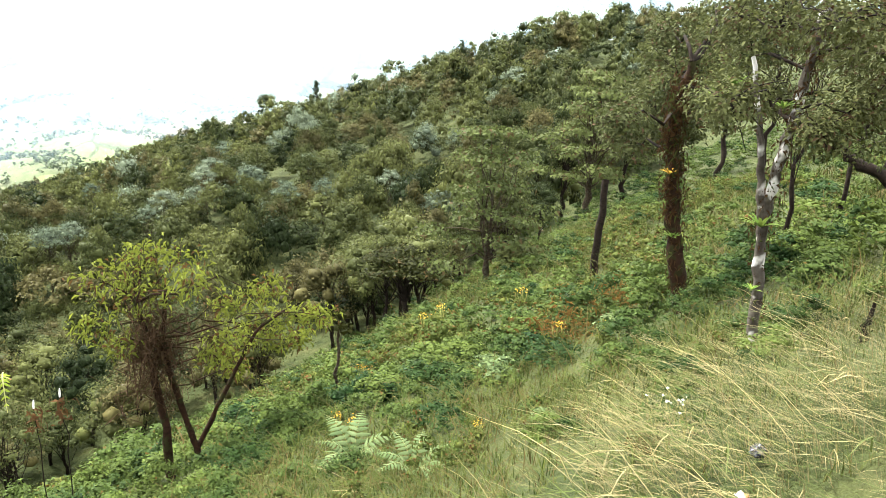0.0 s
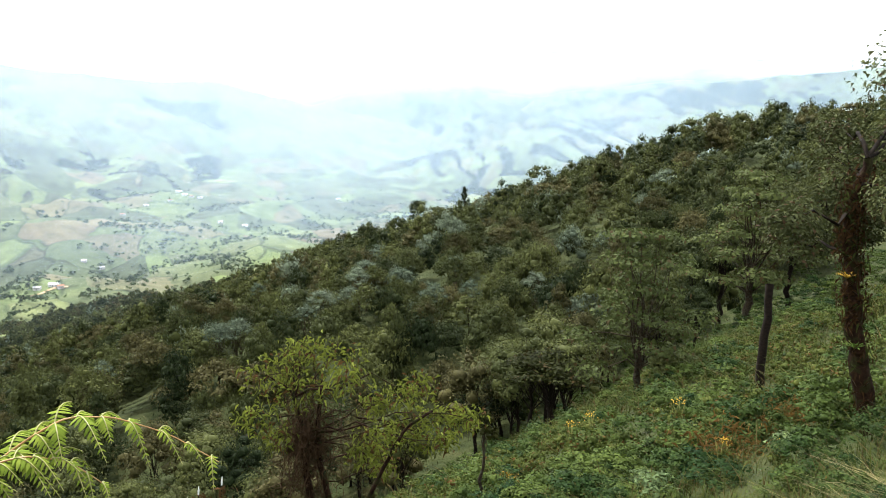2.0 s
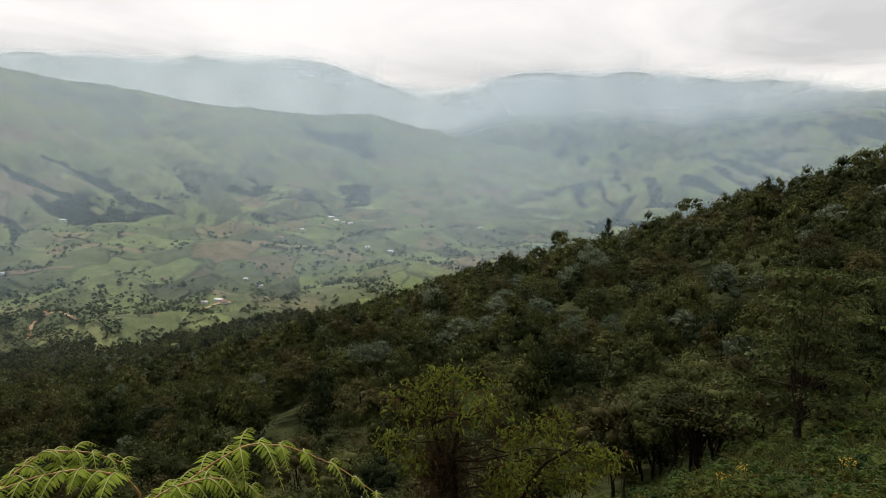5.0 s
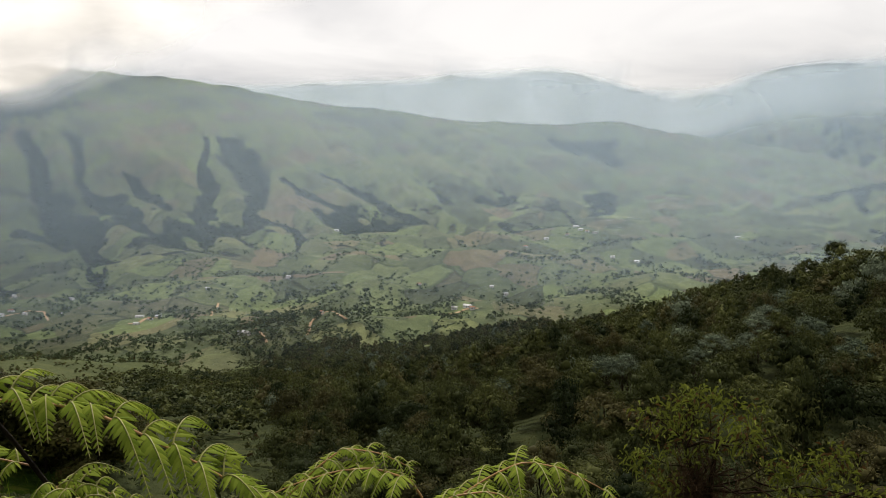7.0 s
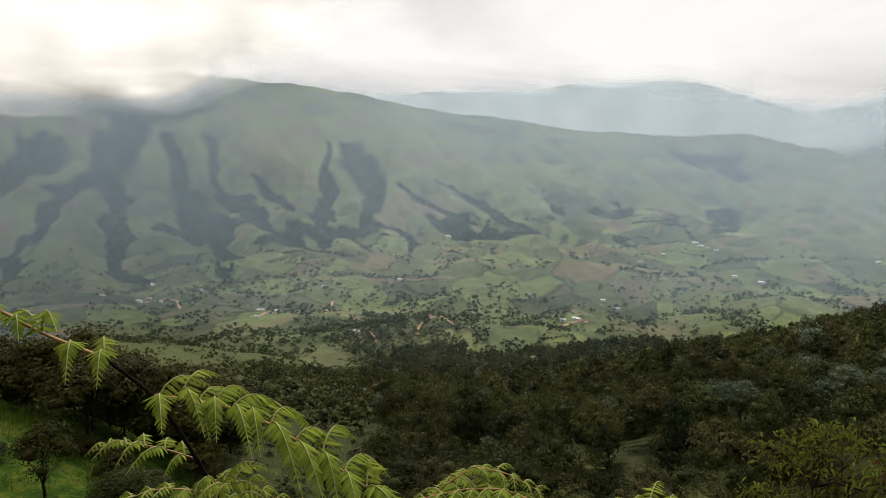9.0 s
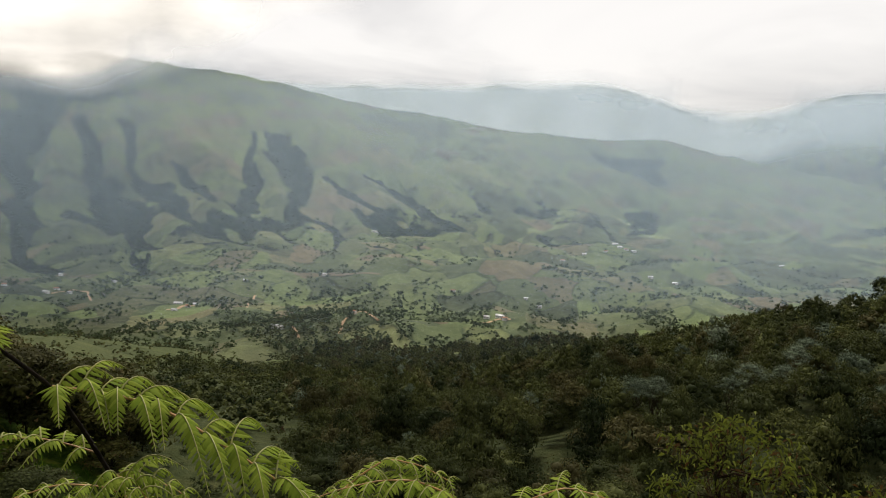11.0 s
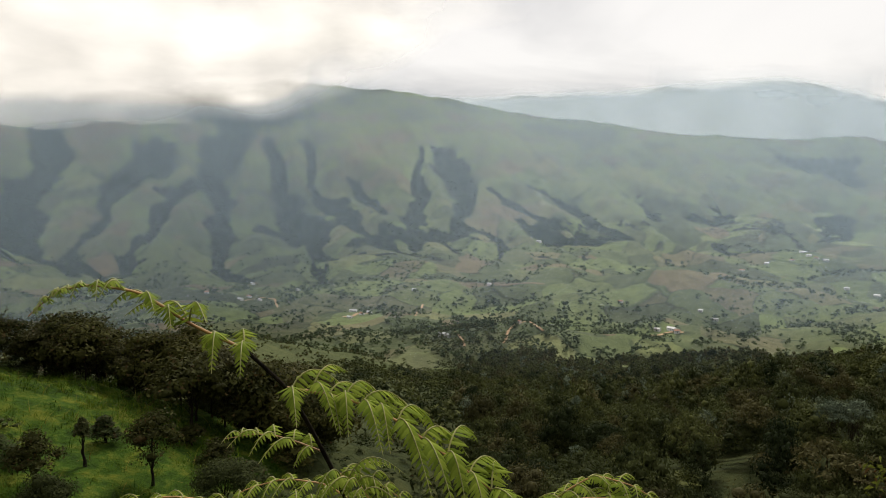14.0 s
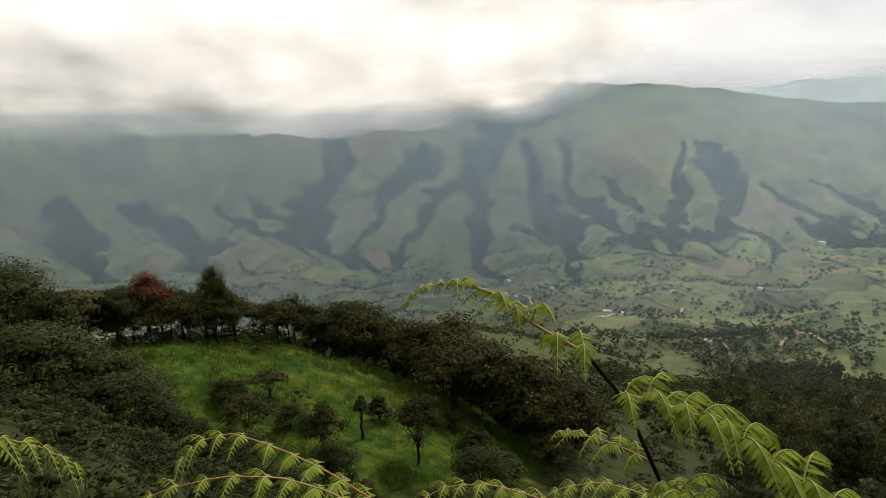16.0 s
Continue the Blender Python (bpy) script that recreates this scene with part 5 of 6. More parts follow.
# ---- the near slope: undergrowth and grass ----
def build_undergrowth():
    bush_t = crowns(("round", "tall", "round", "flat"), 10, 66, 0.060, 400, "plain")

    def bush_mask(x, y, r, az):
        return np.where((past_edge(x, y) < 22) & ((r > 6.6) | (az < 20 + 4 * (r - 4))), step(0.27, 0.42, fbm(x / 5, y / 5, 3, 51)) * 0.75 + 0.25, 0)

    far_t = crowns(("round", "tall", "round", "flat"), 7, 46, 0.072, 420, "plain")
    low_t = crowns(("round", "tall", "round", "flat"), 5, 28, 0.085, 440, "plain")
    P, r, rng = scatter(8, 0.78, 3.0, 20, -24, 66, bush_mask)
    P2, r2, _ = scatter(12, 1.75, 20, 105, -24, 66, bush_mask)
    P3, r3, _ = scatter(13, 1.8, 3.0, 60, -115, -24, lambda x, y, r, az: 0.9 * (1 - left_hill_part(x, y)))
    P4, r4, _ = scatter(19, 2.7, 60, 118, -98, -24, lambda x, y, r, az: 0.8 * (1 - 0.96 * left_hill_part(x, y)))
    P7, r7, _ = scatter(31, 1.05, 6, 36, -115, -44, lambda x, y, r, az: 0.95 * (1 - left_hill_part(x, y)))
    P3, r3 = np.concatenate((P3, P4, P7)), np.concatenate((r3, r4, r7))
    P5, r5, _ = scatter(23, 1.5, 76, 135, -98, -44, lambda x, y, r, az: step(-3, 0, along(LEFT_HILL, x, y)[0]) * step(9, 5, along(LEFT_HILL, x, y)[0]))
    P, r = np.concatenate((P, P2, P3, P5)), np.concatenate((r, r2, r3, r5))
    n = len(P)
    w = rng.uniform(0.6, 1.7, n) * np.where(P[:, 0] > -0.45 * P[:, 1], np.clip(r / 15, 0.5, 1.45), np.clip(r / 24, 1.0, 1.9))
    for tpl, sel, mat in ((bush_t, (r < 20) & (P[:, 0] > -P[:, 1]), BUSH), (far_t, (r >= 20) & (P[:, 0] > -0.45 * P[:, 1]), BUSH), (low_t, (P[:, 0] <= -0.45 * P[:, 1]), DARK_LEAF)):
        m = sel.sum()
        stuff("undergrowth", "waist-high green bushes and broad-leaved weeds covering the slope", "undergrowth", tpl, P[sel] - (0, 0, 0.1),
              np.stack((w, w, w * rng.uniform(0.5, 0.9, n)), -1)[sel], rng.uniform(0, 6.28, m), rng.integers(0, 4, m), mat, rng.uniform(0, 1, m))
    # paler weeds, ferny and broad-leaved, in drifts among the bushes
    P, r, rng = scatter(15, 0.95, 3.0, 60, -8, 66, lambda x, y, r, az: np.where((past_edge(x, y) < 12) & ((r > 8) | (az < 20 + 4 * (r - 4))), step(0.49, 0.56, fbm(x / 4 + 9, y / 4, 3, 53)), 0))
    m = len(P)
    w = rng.uniform(0.5, 1.2, m) * np.clip(r / 16, 0.6, 1.3)
    stuff("weeds", "pale yellow-green weeds in drifts among the bushes", "undergrowth", low_t, P - (0, 0, 0.05), np.stack((w, w, w * 1.1), -1), rng.uniform(0, 6.28, m), rng.integers(0, 4, m), WEED, rng.uniform(0, 1, m))


def blade_template(seed, blades, spread, lean, wide=0.0028, swept=0.0):
    """A tuft of grass: tapering bent blades from one foot."""
    rng = np.random.default_rng(seed)
    V, F, base = [], [], 0
    for k in range(blades):
        a, tilt = (rng.normal(2.75, 0.45) if swept else rng.uniform(0, 6.28)), rng.uniform(0.15, 1.0) * lean
        d = np.array([math.cos(a), math.sin(a), 0])
        side = np.array([-d[1], d[0], 0]) * rng.uniform(wide, 2.2 * wide)
        root = rng.normal(0, spread, 3) * (1, 1, 0)
        size = rng.uniform(0.6, 1.1)
        pts = [root + size * (d * tilt * u * u + np.array([0, 0, u * (1 - 0.35 * tilt * u)])) for u in (0, 0.35, 0.7, 1.0)]
        for i, wd in enumerate((1, 0.85, 0.55, 0.08)):
            V += [pts[i] - side * wd, pts[i] + side * wd]
        F += [(base + 2 * i, base + 2 * i + 1, base + 2 * i + 3, base + 2 * i + 2) for i in range(3)]
        base += 8
    return np.array(V), np.array(F)


def build_grass():
    tufts = [blade_template(500 + k, 12, 0.3, 1.4, 0.0040, 1.0) for k in range(4)]
    thin = [blade_template(510 + k, 9, 0.2, 1.1, 0.0075) for k in range(4)]

    def dry_mask(x, y, r, az):
        drift = step(0.40, 0.62, fbm(x / 0.8, y / 0.8, 3, 58))
        return np.where(az > 40 + 14 * noise2(r * 1.5, az / 9, 6) - 2.0 * (r - 3), 0.35 + 0.65 * drift, 0.12 * drift) * step(9.5, 6.5, r)

    P, r, rng = scatter(9, 0.085, 1.6, 10.5, 5, 76, dry_mask)
    n = len(P)
    s = rng.uniform(0.11, 0.26, n) * rng.choice((1, 1, 1, 1, 1, 1.4, 2.2), n)
    stuff("dry_grass", "long dry straw-coloured grass on the bank", "grass", tufts, P - (0, 0, 0.02), np.stack((s * 1.2, s * 1.2, s), -1), rng.normal(0, 0.25, n), rng.integers(0, 4, n), DRY, rng.uniform(0, 1, n))

    def green_mask(x, y, r, az):
        return np.where(past_edge(x, y) < 10, step(0.62, 0.42, fbm(x / 5, y / 5, 3, 51)), 0)

    P, r, rng = scatter(10, 0.62, 4.5, 60, -5, 66, green_mask)
    P2, r2, _ = scatter(14, 0.15, 1.7, 14, -6, 76, lambda x, y, r, az: (0.4 + 0.6 * step(0.6, 0.4, fbm(x / 1.5, y / 1.5, 3, 57))) * step(15, 7, r) * np.where(r < 7, step(66, 44, az), 1.0))
    P6, r6, _ = scatter(29, 0.2, 1.7, 16, -125, -6, lambda x, y, r, az: step(0.3, 0.5, fbm(x / 1.5, y / 1.5, 3, 57)) * step(16, 6, r))
    P, r = np.concatenate((P, P2, P6)), np.concatenate((r, r2, r6))
    n = len(P)
    s = rng.uniform(0.5, 1.0, n) * np.clip(r / 20, 0.28, 1.4)
    stuff("slope_grass", "tall yellow-green grass between the bushes", "grass", thin, P - (0, 0, 0.02), np.stack((s * 1.5, s * 1.5, s), -1), rng.uniform(0, 6.28, n), rng.integers(0, 4, n), GRASS, rng.uniform(0, 1, n))

    def hill_mask(x, y, r, az):
        return left_hill_part(x, y) * (0.25 + 0.75 * step(0.4, 0.6, fbm(x / 6, y / 6, 3, 71)))

    P, r, rng = scatter(11, 0.9, 50, 110, -98, -46, hill_mask)
    n = len(P)
    s = rng.uniform(0.6, 1.3, n)
    stuff("hill_grass", "lush green tufted grass on the rounded hill", "grass", thin, P - (0, 0, 0.05), np.stack((s * 2.2, s * 2.2, s), -1), rng.uniform(0, 6.28, n), rng.integers(0, 4, n), HILL_GRASS, rng.uniform(0, 1, n))
    print("grass", n)


build_undergrowth()
build_grass()


# ---- the hill to the left: trees on its crest and in the dip before it ----
def build_left_hill():
    def crest(az):
        i = np.interp(az, [-100, -88.9, -82, -77, -70, -65, -62.4, -56, -50], [85, 90, 93, 95, 98, 103, 108, 116, 122])
        return float(i) + 1.5

    rng = np.random.default_rng(77)
    group = "trees along the crest of the grassy hill"
    specials = ((-79.0, 9.0, 6.4, "round", RED_LEAF, "russet-red leaved tree on the crest of the hill"),
                (-74.2, 10.6, 4.6, "round", OLIVE, "tall slender green tree on the crest of the hill"),
                (-72.8, 6.0, 2.6, "tall", DARK_LEAF, "slim dark tree on the crest of the hill"),
                (-81.2, 7.8, 5.8, "round", DARK_LEAF, "dark green tree on the crest of the hill"),
                (-76.6, 6.6, 3.4, "round", DARK_LEAF, "dark green tree on the crest of the hill"))
    for k, (az, h, w, kind, mat, label) in enumerate(specials):
        p = polar(az, crest(az))
        p.z = height(p.x, p.y)
        tree("crest_tree", label, kind, 600 + k, h, w, 0.72, 0.13, mat, BARK_DARK, p, 18, 300, 0.26, core="full", group=group)
    protos = []
    for k in range(6):
        mat, word = ((OLIVE, "olive green"), (FOREST_BROWN, "brownish"), (OLIVE, "olive green"))[k % 3]
        p = polar(-90 + 3 * k, crest(-90 + 3 * k) + 1)
        p.z = height(p.x, p.y) - 0.2
        protos.append(tree("hill_tree", f"small {word} tree with a bare thin trunk", ("round", "flat", "round")[k % 3], 620 + k, 4.9, 5.0, 0.94, 0.08, mat, BARK_DARK, p, 14, 170, 0.24, core="full", group=group))
    for k in range(58):
        az = -97 + 47 * k / 57 + rng.uniform(-0.6, 0.6)
        p = polar(az, crest(az) + rng.uniform(-1, 5))
        p.z = height(p.x, p.y)
        s = rng.uniform(0.8, 1.35) * (1.45 if az > -63 or az < -86 else 1.12)
        copy_thing(protos[rng.integers(0, 6)], Matrix.LocRotScale(p, Euler((0, 0, rng.uniform(0, 6))), (s, s, s)))
    # right end of the hill: a stand of trees down its flank
    for k in range(92):
        az = rng.uniform(-66, -44)
        p = polar(az, rng.uniform(78, 125))
        if az < -58 and math.hypot(p.x, p.y) < 97:
            continue
        p.z = height(p.x, p.y)
        s = rng.uniform(1.5, 2.3)
        copy_thing(protos[rng.choice((0, 2, 3, 5, 1))], Matrix.LocRotScale(p, Euler((0, 0, rng.uniform(0, 6))), (s, s, s)))
    # trees and shrubs that stand on the face of the hill and in the dip
    for k, (az, eb, et, half) in enumerate(((-70.4, -16.9, -14.5, 0.051), (-63.0, -20.7, -17.3, 0.022), (-58.3, -23.1, -17.4, 0.076), (-72.5, -19.6, -16.1, 0.08), (-68.9, -19.3, -17.4, 0.087), (-66.3, -21.9, -17.8, 0.065), (-53.5, -22.9, -20.3, 0.051), (-51.0, -24.3, -22.1, 0.069), (-55.4, -20.5, -19.1, 0.036), (-73.6, -17.1, -15.2, 0.058), (-61.5, -19.3, -17.4, 0.043), (-47.2, -23.0, -20.4, 0.058))):
        p, r, h = at_sight(az, eb, et, 130.0, LAST)
        tree("hill_shrub", "dark olive small tree on the face of the grassy hill", ("round", "tall", "round")[k % 3], 760 + k, h, half * r * 1.15, 0.98 if k > 2 else 0.8 if k != 1 else 0.45, 0.0022 * r, (OLIVE, MIXED, OLIVE)[k % 3], BARK_DARK, p,
             14, 150, 0.0042 * r, core="full", group="small trees on the face of the hill")
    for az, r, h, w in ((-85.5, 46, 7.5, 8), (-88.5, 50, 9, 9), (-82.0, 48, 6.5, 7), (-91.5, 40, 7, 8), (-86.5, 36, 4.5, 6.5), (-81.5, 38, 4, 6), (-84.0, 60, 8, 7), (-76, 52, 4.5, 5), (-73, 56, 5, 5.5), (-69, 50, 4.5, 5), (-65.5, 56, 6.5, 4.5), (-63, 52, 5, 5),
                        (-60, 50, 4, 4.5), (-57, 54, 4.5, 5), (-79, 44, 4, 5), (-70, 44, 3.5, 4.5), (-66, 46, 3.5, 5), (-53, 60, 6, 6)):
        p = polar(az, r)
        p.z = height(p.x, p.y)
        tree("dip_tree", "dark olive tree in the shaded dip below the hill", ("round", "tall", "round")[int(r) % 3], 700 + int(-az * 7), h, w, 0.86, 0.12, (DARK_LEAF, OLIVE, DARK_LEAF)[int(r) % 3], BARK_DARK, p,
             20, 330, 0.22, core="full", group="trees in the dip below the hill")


build_left_hill()


# ---- bracken ferns at the look-out ----
def leaflet_mesh(mat):
    """A fern leaflet of length 1 along x, 0.25 wide: a solid blade with a sunk midrib and a scalloped edge, arching down at the tip."""
    V, F = [], []
    n = 6
    for k in range(n + 1):
        u = k / n
        w = 0.128 * (1 - u ** 2.2) ** 0.7 * (1.0 if k % 2 == 0 else 0.80) * (0.75 + 0.9 * min(u, 0.28)) + 0.004
        z = -0.17 * u ** 2
        V += [(u, -w, z - 0.03), (u + 0.02, 0, z), (u, w, z - 0.03)]
    for k in range(n):
        b = 3 * k
        F += [(b, b + 1, b + 4, b + 3), (b + 1, b + 2, b + 5, b + 4)]
    return mesh_of("leaflet", np.array(V), np.array(F), mat)


LEAFLET, PALE_LEAFLET = leaflet_mesh(FERN), leaflet_mesh(PALE_FERN)


def frond(parent, start, end, arch, leaf_len, pairs, seed, width_pow=0.8, droop=0.25, blade=None):
    """One branch of a bracken: a thin arching rib with close-set pairs of leaflets along it, like a comb."""
    rng = np.random.default_rng(seed)
    p, q = np.array(start, float), np.array(end, float)
    u = np.linspace(0, 1, 12)[:, None]
    size = np.linalg.norm(q - p)
    line = p + (q - p) * u + np.array([0, 0, 1.0]) * arch * np.sin(math.pi * u ** 0.8) * size
    v, f = tube(line, np.linspace(0.0020, 0.0006, 12), 5)
    rib = put("frond", mesh_of("frond", v, f, RIB, smooth=True), parent)
    gap = size * 0.97 / pairs
    for k in range(pairs):
        t = 0.05 + 0.94 * k / pairs
        i = min(int(t * 11), 10)
        c = line[i] + (line[i + 1] - line[i]) * (t * 11 - i)
        way = Vector(line[i + 1] - line[i]).normalized()
        side = way.cross(Vector((0, 0, 1))).normalized()
        up = side.cross(way).normalized()
        length = leaf_len * (1 - t) ** width_pow * min(1.0, 0.6 + 3.0 * t) * rng.uniform(0.85, 1.1) + 0.005
        for s in (-1, 1):
            d = (side * s * 0.88 + way * (0.36 + 0.25 * t) - Vector((0, 0, 1)) * (droop * rng.uniform(0.5, 1.5)) + up * rng.uniform(-0.08, 0.12)).normalized()
            y = up.cross(d).normalized()
            z = d.cross(y).normalized()
            m = Matrix((d, y, z)).transposed().to_4x4()
            m.translation = Vector(c)
            ob = put("leaflet", blade or LEAFLET, rib)
            ob.matrix_basis = m @ Matrix.Diagonal((length, min(gap * rng.uniform(3.4, 4.2), length * 1.4), length, 1))
    return rib


def fern_stem(parent, points, r0, r1, mat):
    P = np.array(points, float)
    t = np.linspace(0, len(P) - 1, 4 * len(P))
    L = np.stack([np.interp(t, np.arange(len(P)), P[:, k]) for k in range(3)], -1)
    L[1:-1] = 0.25 * L[:-2] + 0.5 * L[1:-1] + 0.25 * L[2:]
    v, f = tube(L, np.linspace(r0, r1, len(L)), 7)
    return put("stem", mesh_of("stem", v, f, mat, smooth=True), parent)


def fern(label, base):
    root = new("bracken_fern")
    root.location = base
    return tagged(root, label, "fern", "bracken ferns on the edge of the slope")


def branch_along(root, points, first, count, spread, seed, base):
    """Side fronds in pairs along a stem, shorter towards its tip."""
    rng = np.random.default_rng(seed)
    P = np.array(points, float)
    for k in range(count):
        u = first + (0.97 - first) * k / max(1, count - 1)
        i = min(int(u * (len(P) - 1)), len(P) - 2)
        c = P[i] + (P[i + 1] - P[i]) * (u * (len(P) - 1) - i)
        way = (P[i + 1] - P[i]) / np.linalg.norm(P[i + 1] - P[i])
        side = np.cross(way, (0, 0, 1.0))
        side /= np.linalg.norm(side) + 1e-9
        size = spread * (1 - 0.6 * (u - first) / (1 - first)) * rng.uniform(0.85, 1.12)
        for s in (-1, 1):
            e = c + (side * s * 0.75 + way * 0.45 + rng.normal(0, 0.12, 3)) * size + (0, 0, -0.42 * size)
            frond(root, c - base, e - base, 0.18, 0.23 * size, max(6, round(size / 0.0125)), seed * 50 + 2 * k + (s > 0), droop=0.45)


def pinnae(root, points, spots, seed, base, ahead=0.5, fall=0.3, droop=0.5):
    """Pairs of side fronds at the given shares of a stem's length, with their sizes."""
    rng = np.random.default_rng(seed)
    P = np.array(points, float)
    n = len(P) - 1
    for k, (u, size) in enumerate(spots):
        i = min(int(u * n), n - 1)
        c = P[i] + (P[i + 1] - P[i]) * (u * n - i)
        way = (P[i + 1] - P[i]) / np.linalg.norm(P[i + 1] - P[i])
        side = np.cross(way, (0, 0, 1.0))
        side /= np.linalg.norm(side) + 1e-9
        for s in (-1, 1):
            long = size * rng.uniform(0.88, 1.1)
            e = c + (side * s * 0.8 + way * ahead * rng.uniform(0.5, 1.2) + rng.normal(0, 0.13, 3)) * long + (0, 0, -fall * long * rng.uniform(0.5, 1.4))
            frond(root, c - base, e - base, rng.uniform(0.18, 0.36), 0.22 * long + 0.004, max(5, round(long / 0.0098)), seed + 2 * k + (s > 0), droop=droop)


def build_ferns():
    def soil(x, y):
        return height(x, y)

    # the tall bracken: a dark stem, its curled tip to one side, a long side branch to the other
    b = Vector((-1.16, 1.75, soil(-1.16, 1.75)))
    root = fern("tall bright green bracken with a curled tip and brown stem", b)
    bb = np.array(b)
    node_, joint = np.array((-1.282, 1.399, 1.236)), np.array((-1.265, 1.279, 1.347))
    stem = [bb, (-1.24, 1.66, 0.45), (-1.27, 1.55, 0.95), (-1.285, 1.47, 1.12), node_, joint]
    fern_stem(root, np.array(stem) - bb, 0.006, 0.0038, BARK_DARK)
    tip = [joint, (-1.329, 1.204, 1.404), (-1.340, 1.114, 1.478), (-1.383, 1.043, 1.497), (-1.42, 1.005, 1.485), (-1.452, 0.975, 1.445)]
    fern_stem(root, np.array(tip) - bb, 0.0036, 0.001, STEM)
    pinnae(root, tip, ((0.0, 0.145), (0.10, 0.135), (0.20, 0.12), (0.29, 0.105), (0.38, 0.09), (0.47, 0.075), (0.55, 0.06), (0.63, 0.05), (0.71, 0.042), (0.78, 0.034), (0.85, 0.028), (0.92, 0.02)), 900, bb, 0.35, 0.35)
    arm = [node_, (-1.205, 1.43, 1.228), (-1.140, 1.460, 1.213), (-1.071, 1.495, 1.181), (-0.976, 1.544, 1.107), (-0.90, 1.60, 1.03), (-0.86, 1.66, 0.95)]
    fern_stem(root, np.array(arm) - bb, 0.0036, 0.0022, STEM)
    pinnae(root, arm, ((0.02, 0.15), (0.11, 0.13), (0.19, 0.145), (0.27, 0.155), (0.35, 0.16), (0.43, 0.165), (0.51, 0.17), (0.59, 0.17), (0.67, 0.17), (0.75, 0.17), (0.83, 0.165), (0.91, 0.16), (0.98, 0.14)), 930, bb, 0.55, 0.22, 0.5)
    # lower side branches of the same stem, hanging in the shade of the arm
    for k, (c, e, ll) in enumerate((((-1.28, 1.50, 1.06), (-1.47, 1.38, 1.09), 0.045), ((-1.275, 1.53, 1.00), (-1.08, 1.46, 0.98), 0.045), ((-1.275, 1.53, 1.00), (-1.13, 1.62, 0.92), 0.045),
                                    ((-1.26, 1.58, 0.88), (-1.45, 1.48, 0.88), 0.05), ((-1.26, 1.58, 0.88), (-1.06, 1.52, 0.84), 0.05), ((-1.20, 1.58, 0.92), (-1.02, 1.66, 0.82), 0.045))):
        line = bend(c, e, 0.12, 5, np.random.default_rng(980 + k), 0.01)
        fern_stem(root, line - bb, 0.0022, 0.001, STEM)
        pinnae(root, line, ((0.12, 0.11), (0.30, 0.105), (0.48, 0.095), (0.66, 0.08), (0.84, 0.055)), 990 + 20 * k, bb, 0.55, 0.35)

    # fronds that spread low over the edge: a rib along the sights, side fronds hanging from it
    fifth, last, mid = (0.03, 0.458, 1.625), (-0.326, 0.315, 1.69), (-0.095, 0.45, 1.68)
    clumps = (((-0.62, 2.15), fifth, ((-21.0, -26.2), (-17.2, -24.3), (-14.5, -23.3), (-11.2, -23.8), (-7.0, -25.7), (-3.3, -28.2)), 1.66, 0.17, "arching light green bracken frond on the slope edge"),
              ((-0.95, 2.05), fifth, ((-24.0, -24.3), (-27.0, -23.2), (-30.0, -23.1), (-33.5, -23.6), (-37.0, -24.5)), 1.75, 0.17, "bright green bracken frond spreading low over the edge"),
              ((-0.80, 2.05), fifth, ((-23.0, -26.6), (-20.5, -25.6), (-17.5, -25.4), (-14.5, -26.4), (-12.0, -28.6)), 1.60, 0.15, "bright green bracken frond spreading low over the edge"),
              ((-1.00, 2.10), mid, ((-31.0, -27.0), (-28.0, -24.9), (-25.6, -23.6), (-22.5, -24.2), (-20.0, -25.4)), 1.75, 0.15, "bright green bracken frond spreading low over the edge"),
              ((-1.75, 1.65), last, ((-62.0, -25.6), (-66.1, -22.9), (-69.7, -20.9), (-73.6, -19.1), (-76.3, -19.4), (-77.6, -20.6)), 1.80, 0.17, "feathery green bracken frond over the dark hollow"),
              ((-1.60, 1.80), last, ((-36.0, -27.0), (-39.5, -24.8), (-43.0, -24.2), (-46.5, -24.8), (-49.5, -26.6)), 1.75, 0.15, "feathery green bracken frond over the dark hollow"),
              ((-1.35, 1.95), last, ((-44.0, -27.4), (-48.0, -25.6), (-52.0, -24.6), (-56.0, -24.6), (-59.5, -26.0)), 1.75, 0.16, "feathery green bracken frond over the dark hollow"),
              ((-2.05, 0.85), last, ((-97.0, -19.0), (-93.5, -16.8), (-90.0, -16.4), (-87.0, -17.8), (-84.8, -19.6)), 1.80, 0.17, "feathery green bracken frond over the dark hollow"),
              ((-1.95, 1.25), last, ((-62.5, -26.5), (-66.0, -24.4), (-70.0, -22.9), (-74.5, -22.2), (-79.0, -22.4), (-82.0, -23.2)), 1.70, 0.16, "feathery green bracken frond over the dark hollow"))
    for n, ((bx, by), (ex, ey, ez), sights, dist, spread, label) in enumerate(clumps):
        b = Vector((bx, by, soil(bx, by)))
        root = fern(label, b)
        bb = np.array(b)
        line = [np.array(polar(az, dist, el)) + (ex, ey, ez - EYE_Z) for az, el in sights]
        heart = line[0] - (line[1] - line[0]) * 0.4 + (0, 0, -0.05)
        fern_stem(root, np.array([bb, bb + (heart - bb) * (0.45, 0.45, 0.6), heart, line[0]]) - bb, 0.005, 0.003, STEM)
        fern_stem(root, np.array(line) - bb, 0.003, 0.0012, STEM)
        branch_along(root, line, 0.03, 10, spread, 20 + n, bb)
